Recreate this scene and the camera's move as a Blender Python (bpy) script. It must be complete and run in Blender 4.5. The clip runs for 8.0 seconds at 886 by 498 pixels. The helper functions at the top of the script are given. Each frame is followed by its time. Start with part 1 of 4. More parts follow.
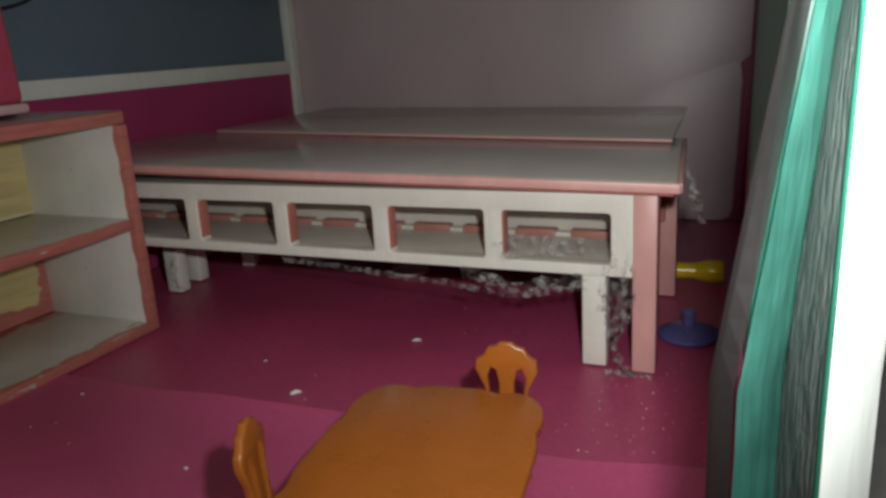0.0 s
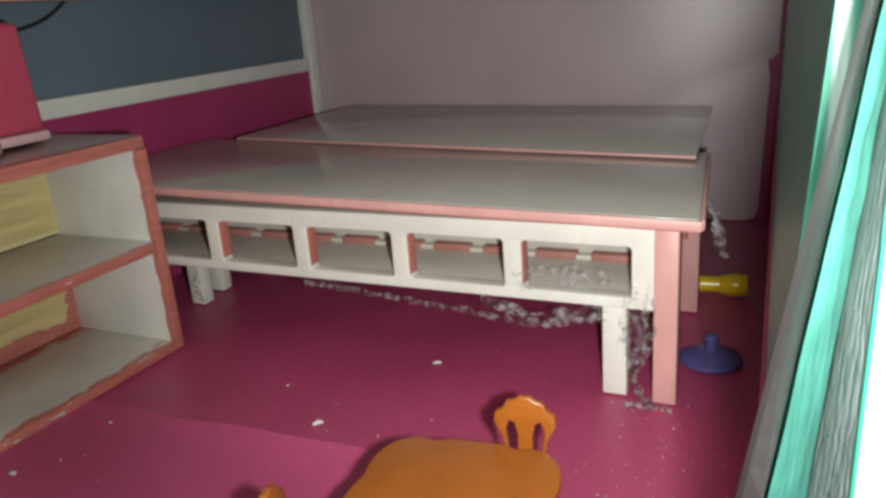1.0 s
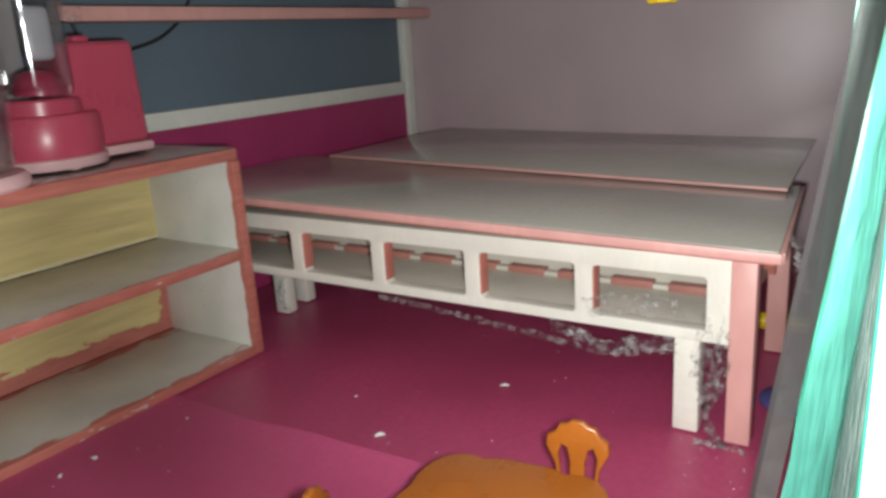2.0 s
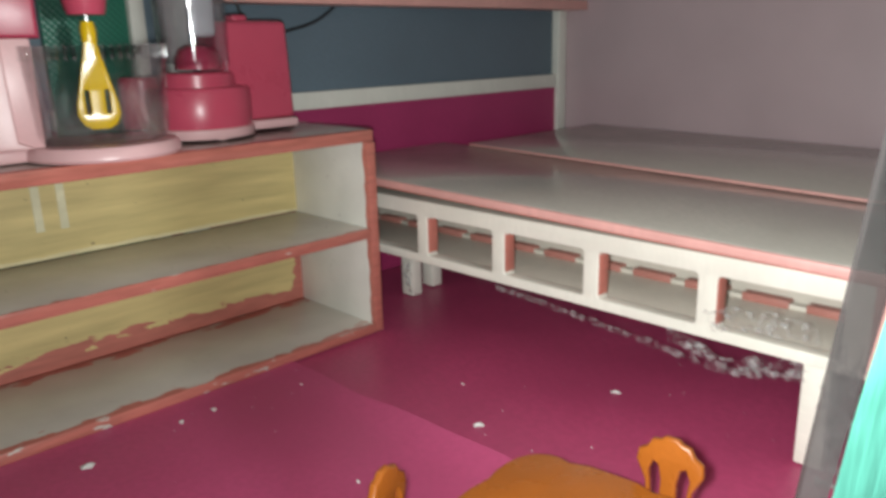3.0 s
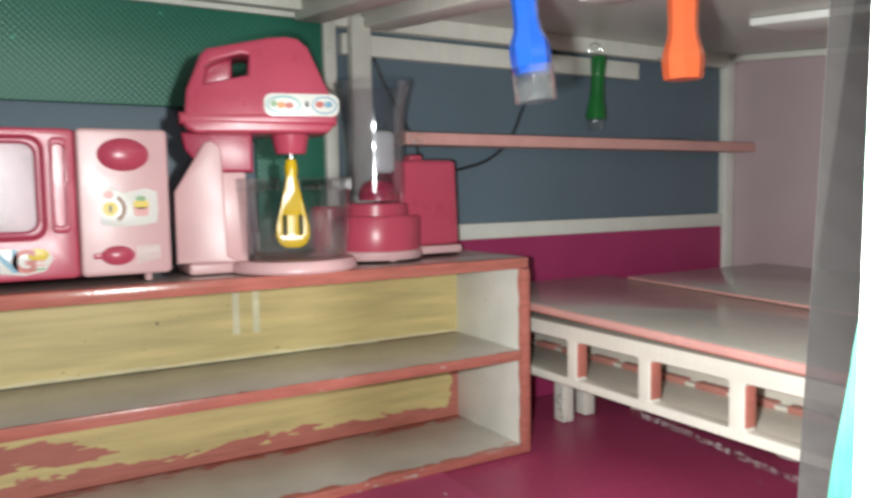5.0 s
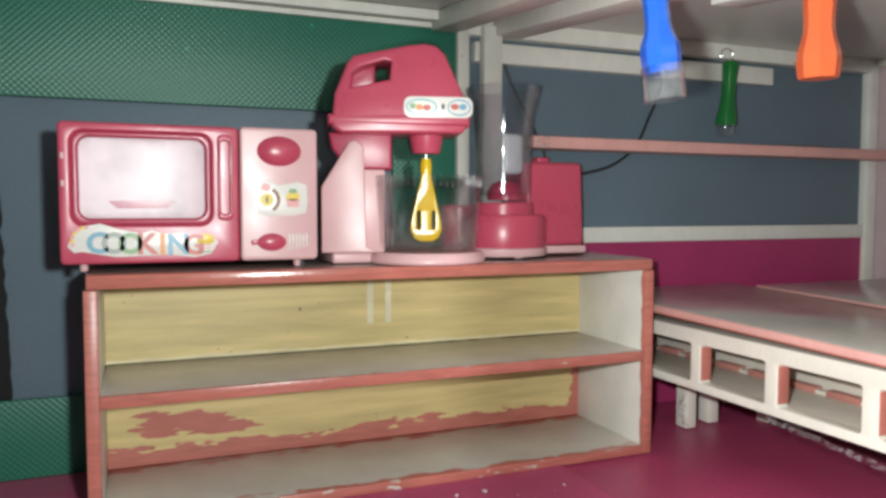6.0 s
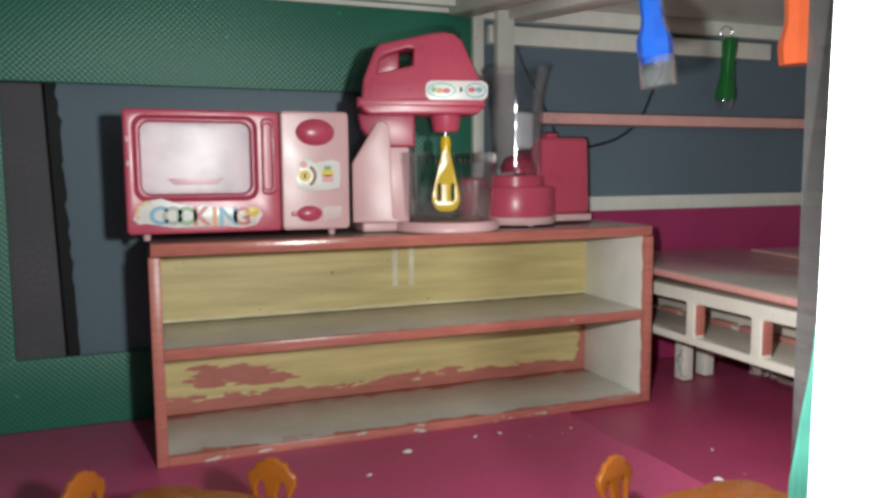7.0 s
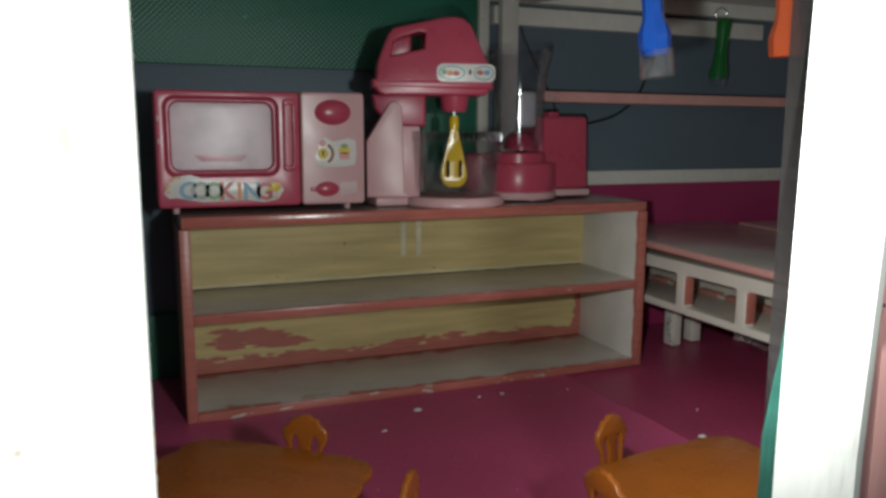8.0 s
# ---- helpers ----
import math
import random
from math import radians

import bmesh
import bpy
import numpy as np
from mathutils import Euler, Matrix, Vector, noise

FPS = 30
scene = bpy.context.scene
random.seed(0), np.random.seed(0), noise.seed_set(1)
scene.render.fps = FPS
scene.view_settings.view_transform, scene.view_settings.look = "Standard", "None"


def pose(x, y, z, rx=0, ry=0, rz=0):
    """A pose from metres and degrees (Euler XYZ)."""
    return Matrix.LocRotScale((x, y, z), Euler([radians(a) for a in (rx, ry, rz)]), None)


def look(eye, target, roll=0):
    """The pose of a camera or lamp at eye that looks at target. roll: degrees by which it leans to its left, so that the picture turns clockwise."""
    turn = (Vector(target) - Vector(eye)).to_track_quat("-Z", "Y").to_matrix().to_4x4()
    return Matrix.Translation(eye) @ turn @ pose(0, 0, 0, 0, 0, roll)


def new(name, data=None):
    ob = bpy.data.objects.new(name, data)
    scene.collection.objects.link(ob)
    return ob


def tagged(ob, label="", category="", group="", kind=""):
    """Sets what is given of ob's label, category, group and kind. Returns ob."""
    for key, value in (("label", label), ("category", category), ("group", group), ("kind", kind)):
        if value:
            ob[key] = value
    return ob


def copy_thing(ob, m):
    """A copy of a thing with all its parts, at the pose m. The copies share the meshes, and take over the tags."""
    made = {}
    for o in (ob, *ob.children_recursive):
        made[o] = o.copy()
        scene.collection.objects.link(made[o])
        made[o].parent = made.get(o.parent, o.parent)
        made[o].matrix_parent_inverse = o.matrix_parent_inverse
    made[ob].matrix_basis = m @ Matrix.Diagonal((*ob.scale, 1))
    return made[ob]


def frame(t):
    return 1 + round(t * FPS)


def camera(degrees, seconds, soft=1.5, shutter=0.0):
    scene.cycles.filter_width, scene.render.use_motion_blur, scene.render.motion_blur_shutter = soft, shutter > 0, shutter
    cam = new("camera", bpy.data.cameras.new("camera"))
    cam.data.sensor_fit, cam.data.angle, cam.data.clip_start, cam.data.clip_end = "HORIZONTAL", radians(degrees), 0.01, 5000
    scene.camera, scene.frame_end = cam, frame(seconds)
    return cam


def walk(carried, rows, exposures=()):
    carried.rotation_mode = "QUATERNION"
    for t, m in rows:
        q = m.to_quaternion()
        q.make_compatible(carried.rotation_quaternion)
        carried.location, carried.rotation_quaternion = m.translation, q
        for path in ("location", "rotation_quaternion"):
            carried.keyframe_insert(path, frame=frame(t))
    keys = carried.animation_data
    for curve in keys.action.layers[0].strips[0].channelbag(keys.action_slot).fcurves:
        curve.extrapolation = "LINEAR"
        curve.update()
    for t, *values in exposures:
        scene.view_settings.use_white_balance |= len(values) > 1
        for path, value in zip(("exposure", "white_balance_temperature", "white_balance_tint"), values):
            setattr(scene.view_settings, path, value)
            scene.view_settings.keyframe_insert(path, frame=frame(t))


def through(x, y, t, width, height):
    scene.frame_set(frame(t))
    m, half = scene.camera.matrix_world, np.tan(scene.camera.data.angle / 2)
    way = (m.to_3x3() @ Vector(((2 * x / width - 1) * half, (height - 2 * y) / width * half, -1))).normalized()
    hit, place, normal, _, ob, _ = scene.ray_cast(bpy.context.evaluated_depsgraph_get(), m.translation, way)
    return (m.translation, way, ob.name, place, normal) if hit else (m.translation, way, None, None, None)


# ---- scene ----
cam = camera(61.0, 8.0, soft=3.0, shutter=0.4)
PATH = [
    (0, (0.0211, 0.0605, 0.1833), (0.9036, 0.4498, -0.0808), -3.37),
    (0.5, (0.0268, 0.0574, 0.2117), (0.8814, 0.4809, -0.0892), -4.55),
    (1, (0.0340, 0.0610, 0.2191), (0.8903, 0.4759, -0.0886), -4.37),
    (1.2, (0.0371, 0.0617, 0.2168), (0.8964, 0.4811, -0.0760), -3.45),
    (2.3, (0.0405, 0.0380, 0.2108), (0.8067, 0.6195, -0.0629), -3.89),
    (2.5, (0.0460, 0.0349, 0.2080), (0.7840, 0.6462, -0.0777), -3.84),
    (3, (0.0550, 0.0321, 0.2095), (0.7311, 0.7207, -0.0530), -1.41),
    (3.5, (0.0460, 0.0251, 0.2034), (0.6814, 0.7886, 0.0879), -0.89),
    (4, (0.0488, 0.0151, 0.2034), (0.6543, 0.8083, 0.1398), -0.58),
    (4.5, (0.0466, 0.0061, 0.2034), (0.6325, 0.8140, 0.1405), 0.30),
    (5, (0.0469, -0.0071, 0.2041), (0.5613, 0.8470, 0.1269), -0.86),
    (5.2, (0.0433, -0.0130, 0.2006), (0.5072, 0.8711, 0.1434), -0.23),
    (6.3, (0.0277, -0.0346, 0.1930), (0.3927, 0.8942, 0.1284), -0.24),
    (6.5, (0.0252, -0.0441, 0.1972), (0.3871, 0.8853, 0.1232), -0.44),
    (7, (0.0040, -0.0781, 0.1992), (0.3625, 0.8498, 0.0967), -0.34),
    (7.2, (-0.0057, -0.0875, 0.1978), (0.3503, 0.8404, 0.0875), 0.06),
    (7.5, (-0.0059, -0.0915, 0.2075), (0.3538, 0.8336, 0.0860), 0.35),
    (8, (-0.0234, -0.1072, 0.2131), (0.3457, 0.8094, 0.0596), 0.28),
]
EXPOSURES = [(0, -1.3), (0.4, -0.95), (1, -0.42), (2.5, -0.3), (3.5, 0.1), (4.5, 0.28), (5.2, 0.25), (6.3, 0.27), (7, -0.12), (7.5, -0.42), (8, -1.36)]
walk(cam, [(t, look(eye, target, roll)) for t, eye, target, roll in PATH], EXPOSURES)

# ---- light: the film maker's torch, inside the doorway and out in front of it; a dim room behind ----
world = bpy.data.worlds.new("dim_room")
scene.world = world
world.use_nodes = True
world.node_tree.nodes["Background"].inputs["Color"].default_value = (0.75, 0.85, 1.0, 1)
world.node_tree.nodes["Background"].inputs["Strength"].default_value = 0.5


def torch(name, eye, target, watts, cone, radius=0.004):
    lamp = bpy.data.lights.new(name, "SPOT")
    lamp.energy, lamp.spot_size, lamp.spot_blend, lamp.shadow_soft_size = watts, radians(cone), 0.9, radius
    lamp.color = (0.93, 1.0, 0.97)
    ob = new(name, lamp)
    ob.matrix_world = look(eye, target)
    return ob


torch("torch_inside", (0.068, 0.0520, 0.198), (0.76, 0.28, 0.19), 9.4, 130, 0.006)
torch("torch_outside", (0.095, -0.125, 0.222), (-0.14, 0.50, 0.16), 9.3, 110, 0.012)


# ---- materials ----
def nodes_of(name):
    m = bpy.data.materials.new(name)
    m.use_nodes = True
    nt = m.node_tree
    return m, nt, nt.nodes["Principled BSDF"]


def noise_node(nt, scale, detail=4.0, stretch=(1, 1, 1)):
    tc = nt.nodes.new("ShaderNodeTexCoord")
    mp = nt.nodes.new("ShaderNodeMapping")
    mp.inputs["Scale"].default_value = stretch
    tex = nt.nodes.new("ShaderNodeTexNoise")
    tex.inputs["Scale"].default_value, tex.inputs["Detail"].default_value = scale, detail
    nt.links.new(tc.outputs["Object"], mp.inputs["Vector"])
    nt.links.new(mp.outputs["Vector"], tex.inputs["Vector"])
    return tex.outputs["Fac"]


def math_node(nt, op, a, b=0.0, c=0.0):
    n = nt.nodes.new("ShaderNodeMath")
    n.operation = op
    for k, v in enumerate((a, b, c)):
        if isinstance(v, (int, float)):
            n.inputs[k].default_value = v
        else:
            nt.links.new(v, n.inputs[k])
    return n.outputs[0]


def mix_colour(nt, fac, a, b):
    n = nt.nodes.new("ShaderNodeMix")
    n.data_type = "RGBA"
    if isinstance(fac, float):
        n.inputs["Factor"].default_value = fac
    else:
        nt.links.new(fac, n.inputs["Factor"])
    for key, v in ((6, a), (7, b)):
        if isinstance(v, tuple):
            n.inputs[key].default_value = (*v[:3], 1)
        else:
            nt.links.new(v, n.inputs[key])
    return n.outputs[2]


def ramp(nt, value, lo, hi):
    n = nt.nodes.new("ShaderNodeMapRange")
    n.inputs["From Min"].default_value, n.inputs["From Max"].default_value = lo, hi
    nt.links.new(value, n.inputs["Value"])
    return n.outputs["Result"]


def bump(nt, bsdf, height, strength, distance):
    b = nt.nodes.new("ShaderNodeBump")
    b.inputs["Strength"].default_value, b.inputs["Distance"].default_value = strength, distance
    nt.links.new(height, b.inputs["Height"])
    nt.links.new(b.outputs["Normal"], bsdf.inputs["Normal"])


def dim(c, k):
    return tuple(min(1.0, v * k) for v in c)


def material(name, colour, rough=0.4, grain=400.0, patch=25.0, vary=0.12, relief=0.15, depth=0.0004, stretch=(1, 1, 1), spots=None, coat=0.0, metal=0.0, shine=0.5):
    """A plain surface with stains at one scale and grain at another."""
    m, nt, b = nodes_of(name)
    big, fine = noise_node(nt, patch, 3.0), noise_node(nt, grain, 5.0, stretch)
    c = mix_colour(nt, ramp(nt, big, 0.3, 0.7), dim(colour, 1 - vary), dim(colour, 1 + vary))
    c = mix_colour(nt, ramp(nt, fine, 0.35, 0.65), c, mix_colour(nt, 0.55, c, dim(colour, 1 - 1.4 * vary)))
    if spots:
        c = mix_colour(nt, ramp(nt, noise_node(nt, spots[1], 2.0), spots[2], spots[2] + 0.02), c, spots[0])
    nt.links.new(c, b.inputs["Base Color"])
    nt.links.new(math_node(nt, "MULTIPLY_ADD", big, 0.25, rough - 0.12), b.inputs["Roughness"])
    b.inputs["Metallic"].default_value, b.inputs["Coat Weight"].default_value = metal, coat
    b.inputs["Specular IOR Level"].default_value = shine
    bump(nt, b, fine, relief, depth)
    return m


def axis_value(nt, axis):
    tc = nt.nodes.new("ShaderNodeTexCoord")
    sp = nt.nodes.new("ShaderNodeSeparateXYZ")
    nt.links.new(tc.outputs["Object"], sp.inputs[0])
    return sp.outputs["XYZ".index(axis)]


def brushed_over(name, base, paint, edges, rough=0.35, rag=0.012, stretch=(60, 200, 200), wood=False):
    """A board of one colour with another brushed raggedly over its edges: edges are (axis, place, side, rag)."""
    m, nt, b = nodes_of(name)
    fine, big = noise_node(nt, 350.0, 4.0), noise_node(nt, 22.0, 3.0)
    if wood:
        grain = noise_node(nt, 1.0, 5.0, (14, 90, 160))
        ground = mix_colour(nt, ramp(nt, grain, 0.3, 0.7), dim(base, 0.8), dim(base, 1.1))
    else:
        ground = mix_colour(nt, ramp(nt, big, 0.3, 0.7), dim(base, 0.86), dim(base, 1.05))
    ground = mix_colour(nt, ramp(nt, noise_node(nt, 330.0, 1.0), 0.78, 0.80), ground, (0.12, 0.06, 0.05))
    mask = None
    for axis, place, side, amount in edges:
        v = axis_value(nt, axis)
        ragged = math_node(nt, "MULTIPLY_ADD", math_node(nt, "SUBTRACT", noise_node(nt, 1.0, 5.0, stretch), 0.5), amount * 2, v)
        step = ramp(nt, ragged, place, place + 0.0006) if side > 0 else ramp(nt, ragged, place + 0.0006, place)
        mask = step if mask is None else math_node(nt, "MAXIMUM", mask, step)
    coat = mix_colour(nt, ramp(nt, noise_node(nt, 1.0, 3.0, (40, 200, 300)), 0.3, 0.7), dim(paint, 0.82), dim(paint, 1.12))
    nt.links.new(mix_colour(nt, mask, ground, coat), b.inputs["Base Color"])
    b.inputs["Roughness"].default_value = rough
    bump(nt, b, math_node(nt, "MULTIPLY_ADD", mask, 0.5, fine), 0.25, 0.0005)
    return m


def plastic(name, colour, rough=0.22, vary=0.05):
    return material(name, colour, rough, 900.0, 40.0, vary, 0.04, 0.0002)


def clear(name, tint, gloss, crinkle=0.0, scale=300.0, rough=0.06, haze=0.0):
    """Thin clear plastic: mostly let through, some of it shining, a little of it milky."""
    m, nt, b = nodes_of(name)
    nt.nodes.remove(b)
    out = nt.nodes["Material Output"]
    thru, shine, mix = nt.nodes.new("ShaderNodeBsdfTransparent"), nt.nodes.new("ShaderNodeBsdfGlossy"), nt.nodes.new("ShaderNodeMixShader")
    thru.inputs["Color"].default_value = (*tint, 1)
    shine.inputs["Roughness"].default_value = rough
    lw = nt.nodes.new("ShaderNodeLayerWeight")
    lw.inputs["Blend"].default_value = gloss
    nt.links.new(math_node(nt, "MULTIPLY_ADD", lw.outputs["Facing"], 0.45, 0.03), mix.inputs["Fac"])
    if crinkle:
        bp = nt.nodes.new("ShaderNodeBump")
        bp.inputs["Strength"].default_value, bp.inputs["Distance"].default_value = crinkle, 0.002
        nt.links.new(noise_node(nt, scale, 4.0), bp.inputs["Height"])
        nt.links.new(bp.outputs["Normal"], shine.inputs["Normal"])
    body = thru.outputs[0]
    if haze:
        milk, blend = nt.nodes.new("ShaderNodeBsdfDiffuse"), nt.nodes.new("ShaderNodeMixShader")
        milk.inputs["Color"].default_value = (0.8, 0.8, 0.8, 1)
        glow, both = nt.nodes.new("ShaderNodeBsdfTranslucent"), nt.nodes.new("ShaderNodeMixShader")
        glow.inputs["Color"].default_value = (0.8, 0.8, 0.8, 1)
        nt.links.new(milk.outputs[0], both.inputs[1])
        nt.links.new(glow.outputs[0], both.inputs[2])
        wisps = ramp(nt, noise_node(nt, scale * 0.6, 4.0), 0.45, 0.75)
        nt.links.new(math_node(nt, "MULTIPLY", wisps, haze), blend.inputs["Fac"])
        nt.links.new(body, blend.inputs[1])
        nt.links.new(both.outputs[0], blend.inputs[2])
        body = blend.outputs[0]
    nt.links.new(body, mix.inputs[1])
    nt.links.new(shine.outputs[0], mix.inputs[2])
    nt.links.new(mix.outputs[0], out.inputs["Surface"])
    return m


def embossed(name, colour, pitch, rough, strength, weave=False):
    """A sheet pressed with small regular dots, or with a fine weave."""
    m, nt, b = nodes_of(name)
    big = noise_node(nt, 12.0, 3.0)
    waves = []
    for axis in "XYZ":
        waves.append(math_node(nt, "SINE", math_node(nt, "MULTIPLY", axis_value(nt, axis), 6.2832 / pitch)))
    if weave:
        relief = math_node(nt, "ADD", waves[0], waves[1])
    else:
        relief = math_node(nt, "MULTIPLY", waves[0], waves[1])
    c = mix_colour(nt, ramp(nt, big, 0.3, 0.7), dim(colour, 0.85), dim(colour, 1.12))
    c = mix_colour(nt, ramp(nt, relief, -0.2, 0.9), dim(colour, 0.92), c) if weave else mix_colour(nt, ramp(nt, relief, 0.1, 0.9), dim(colour, 0.86), dim(colour, 1.28))
    if not weave:
        c = mix_colour(nt, ramp(nt, noise_node(nt, 160.0, 1.0), 0.78, 0.80), c, dim(colour, 2.2))
    nt.links.new(c, b.inputs["Base Color"])
    b.inputs["Roughness"].default_value = rough
    bump(nt, b, relief, strength, 0.0006)
    return m


MAGENTA = (0.44, 0.060, 0.148)
SALMON = (0.50, 0.165, 0.13)
PINK = (0.68, 0.35, 0.32)
WHITE = (0.74, 0.72, 0.66)
m_floor = material("magenta_floor", MAGENTA, 0.42, 260.0, 9.0, 0.14, 0.12, 0.0006)
m_floor_sheet = material("magenta_floor_sheet", (0.51, 0.078, 0.188), 0.4, 260.0, 9.0, 0.12, 0.12, 0.0006)
m_magenta_wall = material("magenta_wall", (0.37, 0.034, 0.125), 0.5, 300.0, 14.0, 0.1, 0.1)
m_blue = material("slate_blue_board", (0.128, 0.175, 0.218), 0.55, 500.0, 10.0, 0.1, 0.12)
m_green = embossed("green_embossed_sheet", (0.020, 0.150, 0.098), 0.0046, 0.42, 0.26)
m_pink_wall = embossed("dusty_pink_laminate", (0.54, 0.405, 0.43), 0.0022, 0.34, 0.08, True)
m_white = material("white_paint", WHITE, 0.45, 180.0, 30.0, 0.07, 0.25, 0.0008, (1, 1, 0.3), ((0.45, 0.36, 0.28), 90.0, 0.75))
m_white_wood = material("white_brushed_wood", (0.78, 0.74, 0.66), 0.42, 120.0, 40.0, 0.06, 0.35, 0.0006, (6, 1, 6))
m_ceiling = material("grey_ceiling_board", (0.58, 0.56, 0.52), 0.34, 200.0, 8.0, 0.09, 0.08)
m_white_bar = material("fresh_white_paint", (0.86, 0.86, 0.82), 0.5, 180.0, 30.0, 0.04, 0.2)
m_wall_out = material("white_outside_paint", (0.80, 0.79, 0.74), 0.5, 150.0, 30.0, 0.06, 0.4, 0.001, (1, 1, 0.2), ((0.55, 0.48, 0.40), 120.0, 0.72))
# near-black base colour carries the shade of the doorway's reveal
m_reveal = material("shaded_reveal", (0.018, 0.0155, 0.0155), 0.75, 220.0, 18.0, 0.2, 0.12, 0.0005, shine=0.08)
m_teal = material("teal_paint", (0.027, 0.102, 0.080), 0.4, 1.0, 45.0, 0.40, 0.45, 0.001, (420, 420, 30), shine=0.25)
m_foil = material("crinkled_silver_tape", (0.085, 0.095, 0.090), 0.35, 1.0, 90.0, 0.3, 1.0, 0.003, (700, 700, 120), None, 0.0, 0.3)
m_salmon = material("salmon_paint", SALMON, 0.4, 160.0, 30.0, 0.12, 0.3, 0.0006, (0.3, 1, 1), ((0.62, 0.5, 0.44), 130.0, 0.74))
m_dull_salmon = material("dull_salmon_paint", (0.42, 0.17, 0.14), 0.5, 160.0, 30.0, 0.12, 0.2)
m_pink = material("pink_paint", PINK, 0.4, 160.0, 30.0, 0.08, 0.3, 0.0005, (1, 1, 0.3))
m_table_top = material("greyed_white_laminate", (0.56, 0.51, 0.46), 0.16, 300.0, 10.0, 0.08, 0.03, 0.0003)
m_plank = material("grey_white_plank", (0.60, 0.54, 0.47), 0.4, 200.0, 20.0, 0.12, 0.2, 0.0006, (4, 1, 4))
m_orange = material("orange_toy_plastic", (0.33, 0.092, 0.012), 0.28, 500.0, 40.0, 0.08, 0.08, 0.0004)
m_rose = plastic("rose_plastic", (0.52, 0.072, 0.125), 0.30)
m_rose_dark = plastic("deep_rose_plastic", (0.43, 0.045, 0.095), 0.30)
m_pale = plastic("pale_pink_plastic", (0.69, 0.425, 0.435), 0.34)
m_yellow = plastic("yellow_plastic", (0.72, 0.47, 0.01), 0.2)
m_torch_blue = plastic("blue_plastic", (0.02, 0.11, 0.55))
m_torch_orange = plastic("bright_orange_plastic", (0.72, 0.13, 0.045))
m_torch_green = plastic("bottle_green_plastic", (0.012, 0.14, 0.03), 0.14)
m_violet = plastic("violet_plastic", (0.10, 0.09, 0.26), 0.3)
m_sticker = plastic("white_sticker", (0.78, 0.76, 0.72), 0.3)
m_steel = material("bright_steel", (0.62, 0.62, 0.62), 0.25, 600.0, 50.0, 0.05, 0.05, 0.0002, (1, 1, 1), None, 0.0, 1.0)
m_black = plastic("black_rubber", (0.015, 0.014, 0.016), 0.5)
m_window_back = plastic("milky_pink_plastic", (0.84, 0.70, 0.73), 0.55)
# the milky share of this pane stands for a soft white sheen
m_pane = clear("sheen_oven_pane", (0.97, 0.96, 0.97), 0.05, 0.0, 60.0, 0.34, 0.22)
m_milky = plastic("milky_white_plastic", (0.62, 0.62, 0.64), 0.3)
m_clear = clear("clear_plastic", (0.985, 0.98, 0.985), 0.32, 0.0, 40.0, 0.06, 0.20)
# clear plastic with white mixed in for the glints on the bowl's ribs
m_rib = clear("glint_clear_plastic", (0.97, 0.97, 0.97), 0.2, 0.0, 60.0, 0.1, 0.9)
m_smoke = clear("smoky_clear_plastic", (0.955, 0.955, 0.97), 0.32, 0.0, 40.0, 0.07, 0.14)
m_film = clear("crumpled_cling_film", (0.99, 0.99, 0.99), 0.06, 1.0, 330.0, 0.16, 0.66)
m_wrap = clear("stretched_cling_film", (0.97, 0.97, 0.97), 0.12, 0.5, 160.0, 0.12, 0.10)
m_paper = material("white_paper_scrap", (0.75, 0.72, 0.70), 0.7, 300.0, 60.0, 0.08, 0.3)


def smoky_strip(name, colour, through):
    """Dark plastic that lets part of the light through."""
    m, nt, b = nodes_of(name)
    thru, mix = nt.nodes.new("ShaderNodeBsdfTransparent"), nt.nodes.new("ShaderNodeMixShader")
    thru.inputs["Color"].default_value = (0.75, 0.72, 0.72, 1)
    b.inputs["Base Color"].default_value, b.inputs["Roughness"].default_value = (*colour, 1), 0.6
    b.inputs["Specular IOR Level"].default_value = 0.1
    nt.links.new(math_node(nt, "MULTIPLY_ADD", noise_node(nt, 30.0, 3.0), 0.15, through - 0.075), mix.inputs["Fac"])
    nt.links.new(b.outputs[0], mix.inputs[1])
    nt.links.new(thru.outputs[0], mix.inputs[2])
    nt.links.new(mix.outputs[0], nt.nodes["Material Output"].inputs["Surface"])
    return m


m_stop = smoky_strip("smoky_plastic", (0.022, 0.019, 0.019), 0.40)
INK = {k: plastic("ink_" + k, c, 0.35) for k, c in {
    "blue": (0.14, 0.34, 0.48), "green": (0.20, 0.36, 0.16), "red": (0.52, 0.09, 0.07), "yellow": (0.75, 0.55, 0.04),
    "orange": (0.7, 0.25, 0.03), "violet": (0.25, 0.12, 0.4), "brown": (0.25, 0.09, 0.03), "teal": (0.1, 0.4, 0.42), "rose": (0.75, 0.35, 0.33), "grey": (0.30, 0.34, 0.30), "black": (0.03, 0.03, 0.03)}.items()}


# ---- making meshes ----
def mesh_object(name, me, mat, parent=None, at=None, smooth=False):
    me.materials.clear()
    me.materials.append(mat)
    if smooth:
        me.shade_smooth()
        me.set_sharp_from_angle(angle=radians(38))
    ob = new(name, me)
    if at is not None:
        ob.matrix_world = at
    if parent is not None:
        ob.parent = parent
        if parent.parent is not None:  # poses of sub-parts are given in the thing's own space
            ob.matrix_parent_inverse = parent.matrix_basis.inverted()
    return ob


def part(name, bm, mat, parent=None, label="", at=None, smooth=True):
    me = bpy.data.meshes.new(name)
    bm.normal_update()
    bm.to_mesh(me)
    bm.free()
    ob = mesh_object(name, me, mat, parent, at, smooth)
    return tagged(ob, label) if label else ob


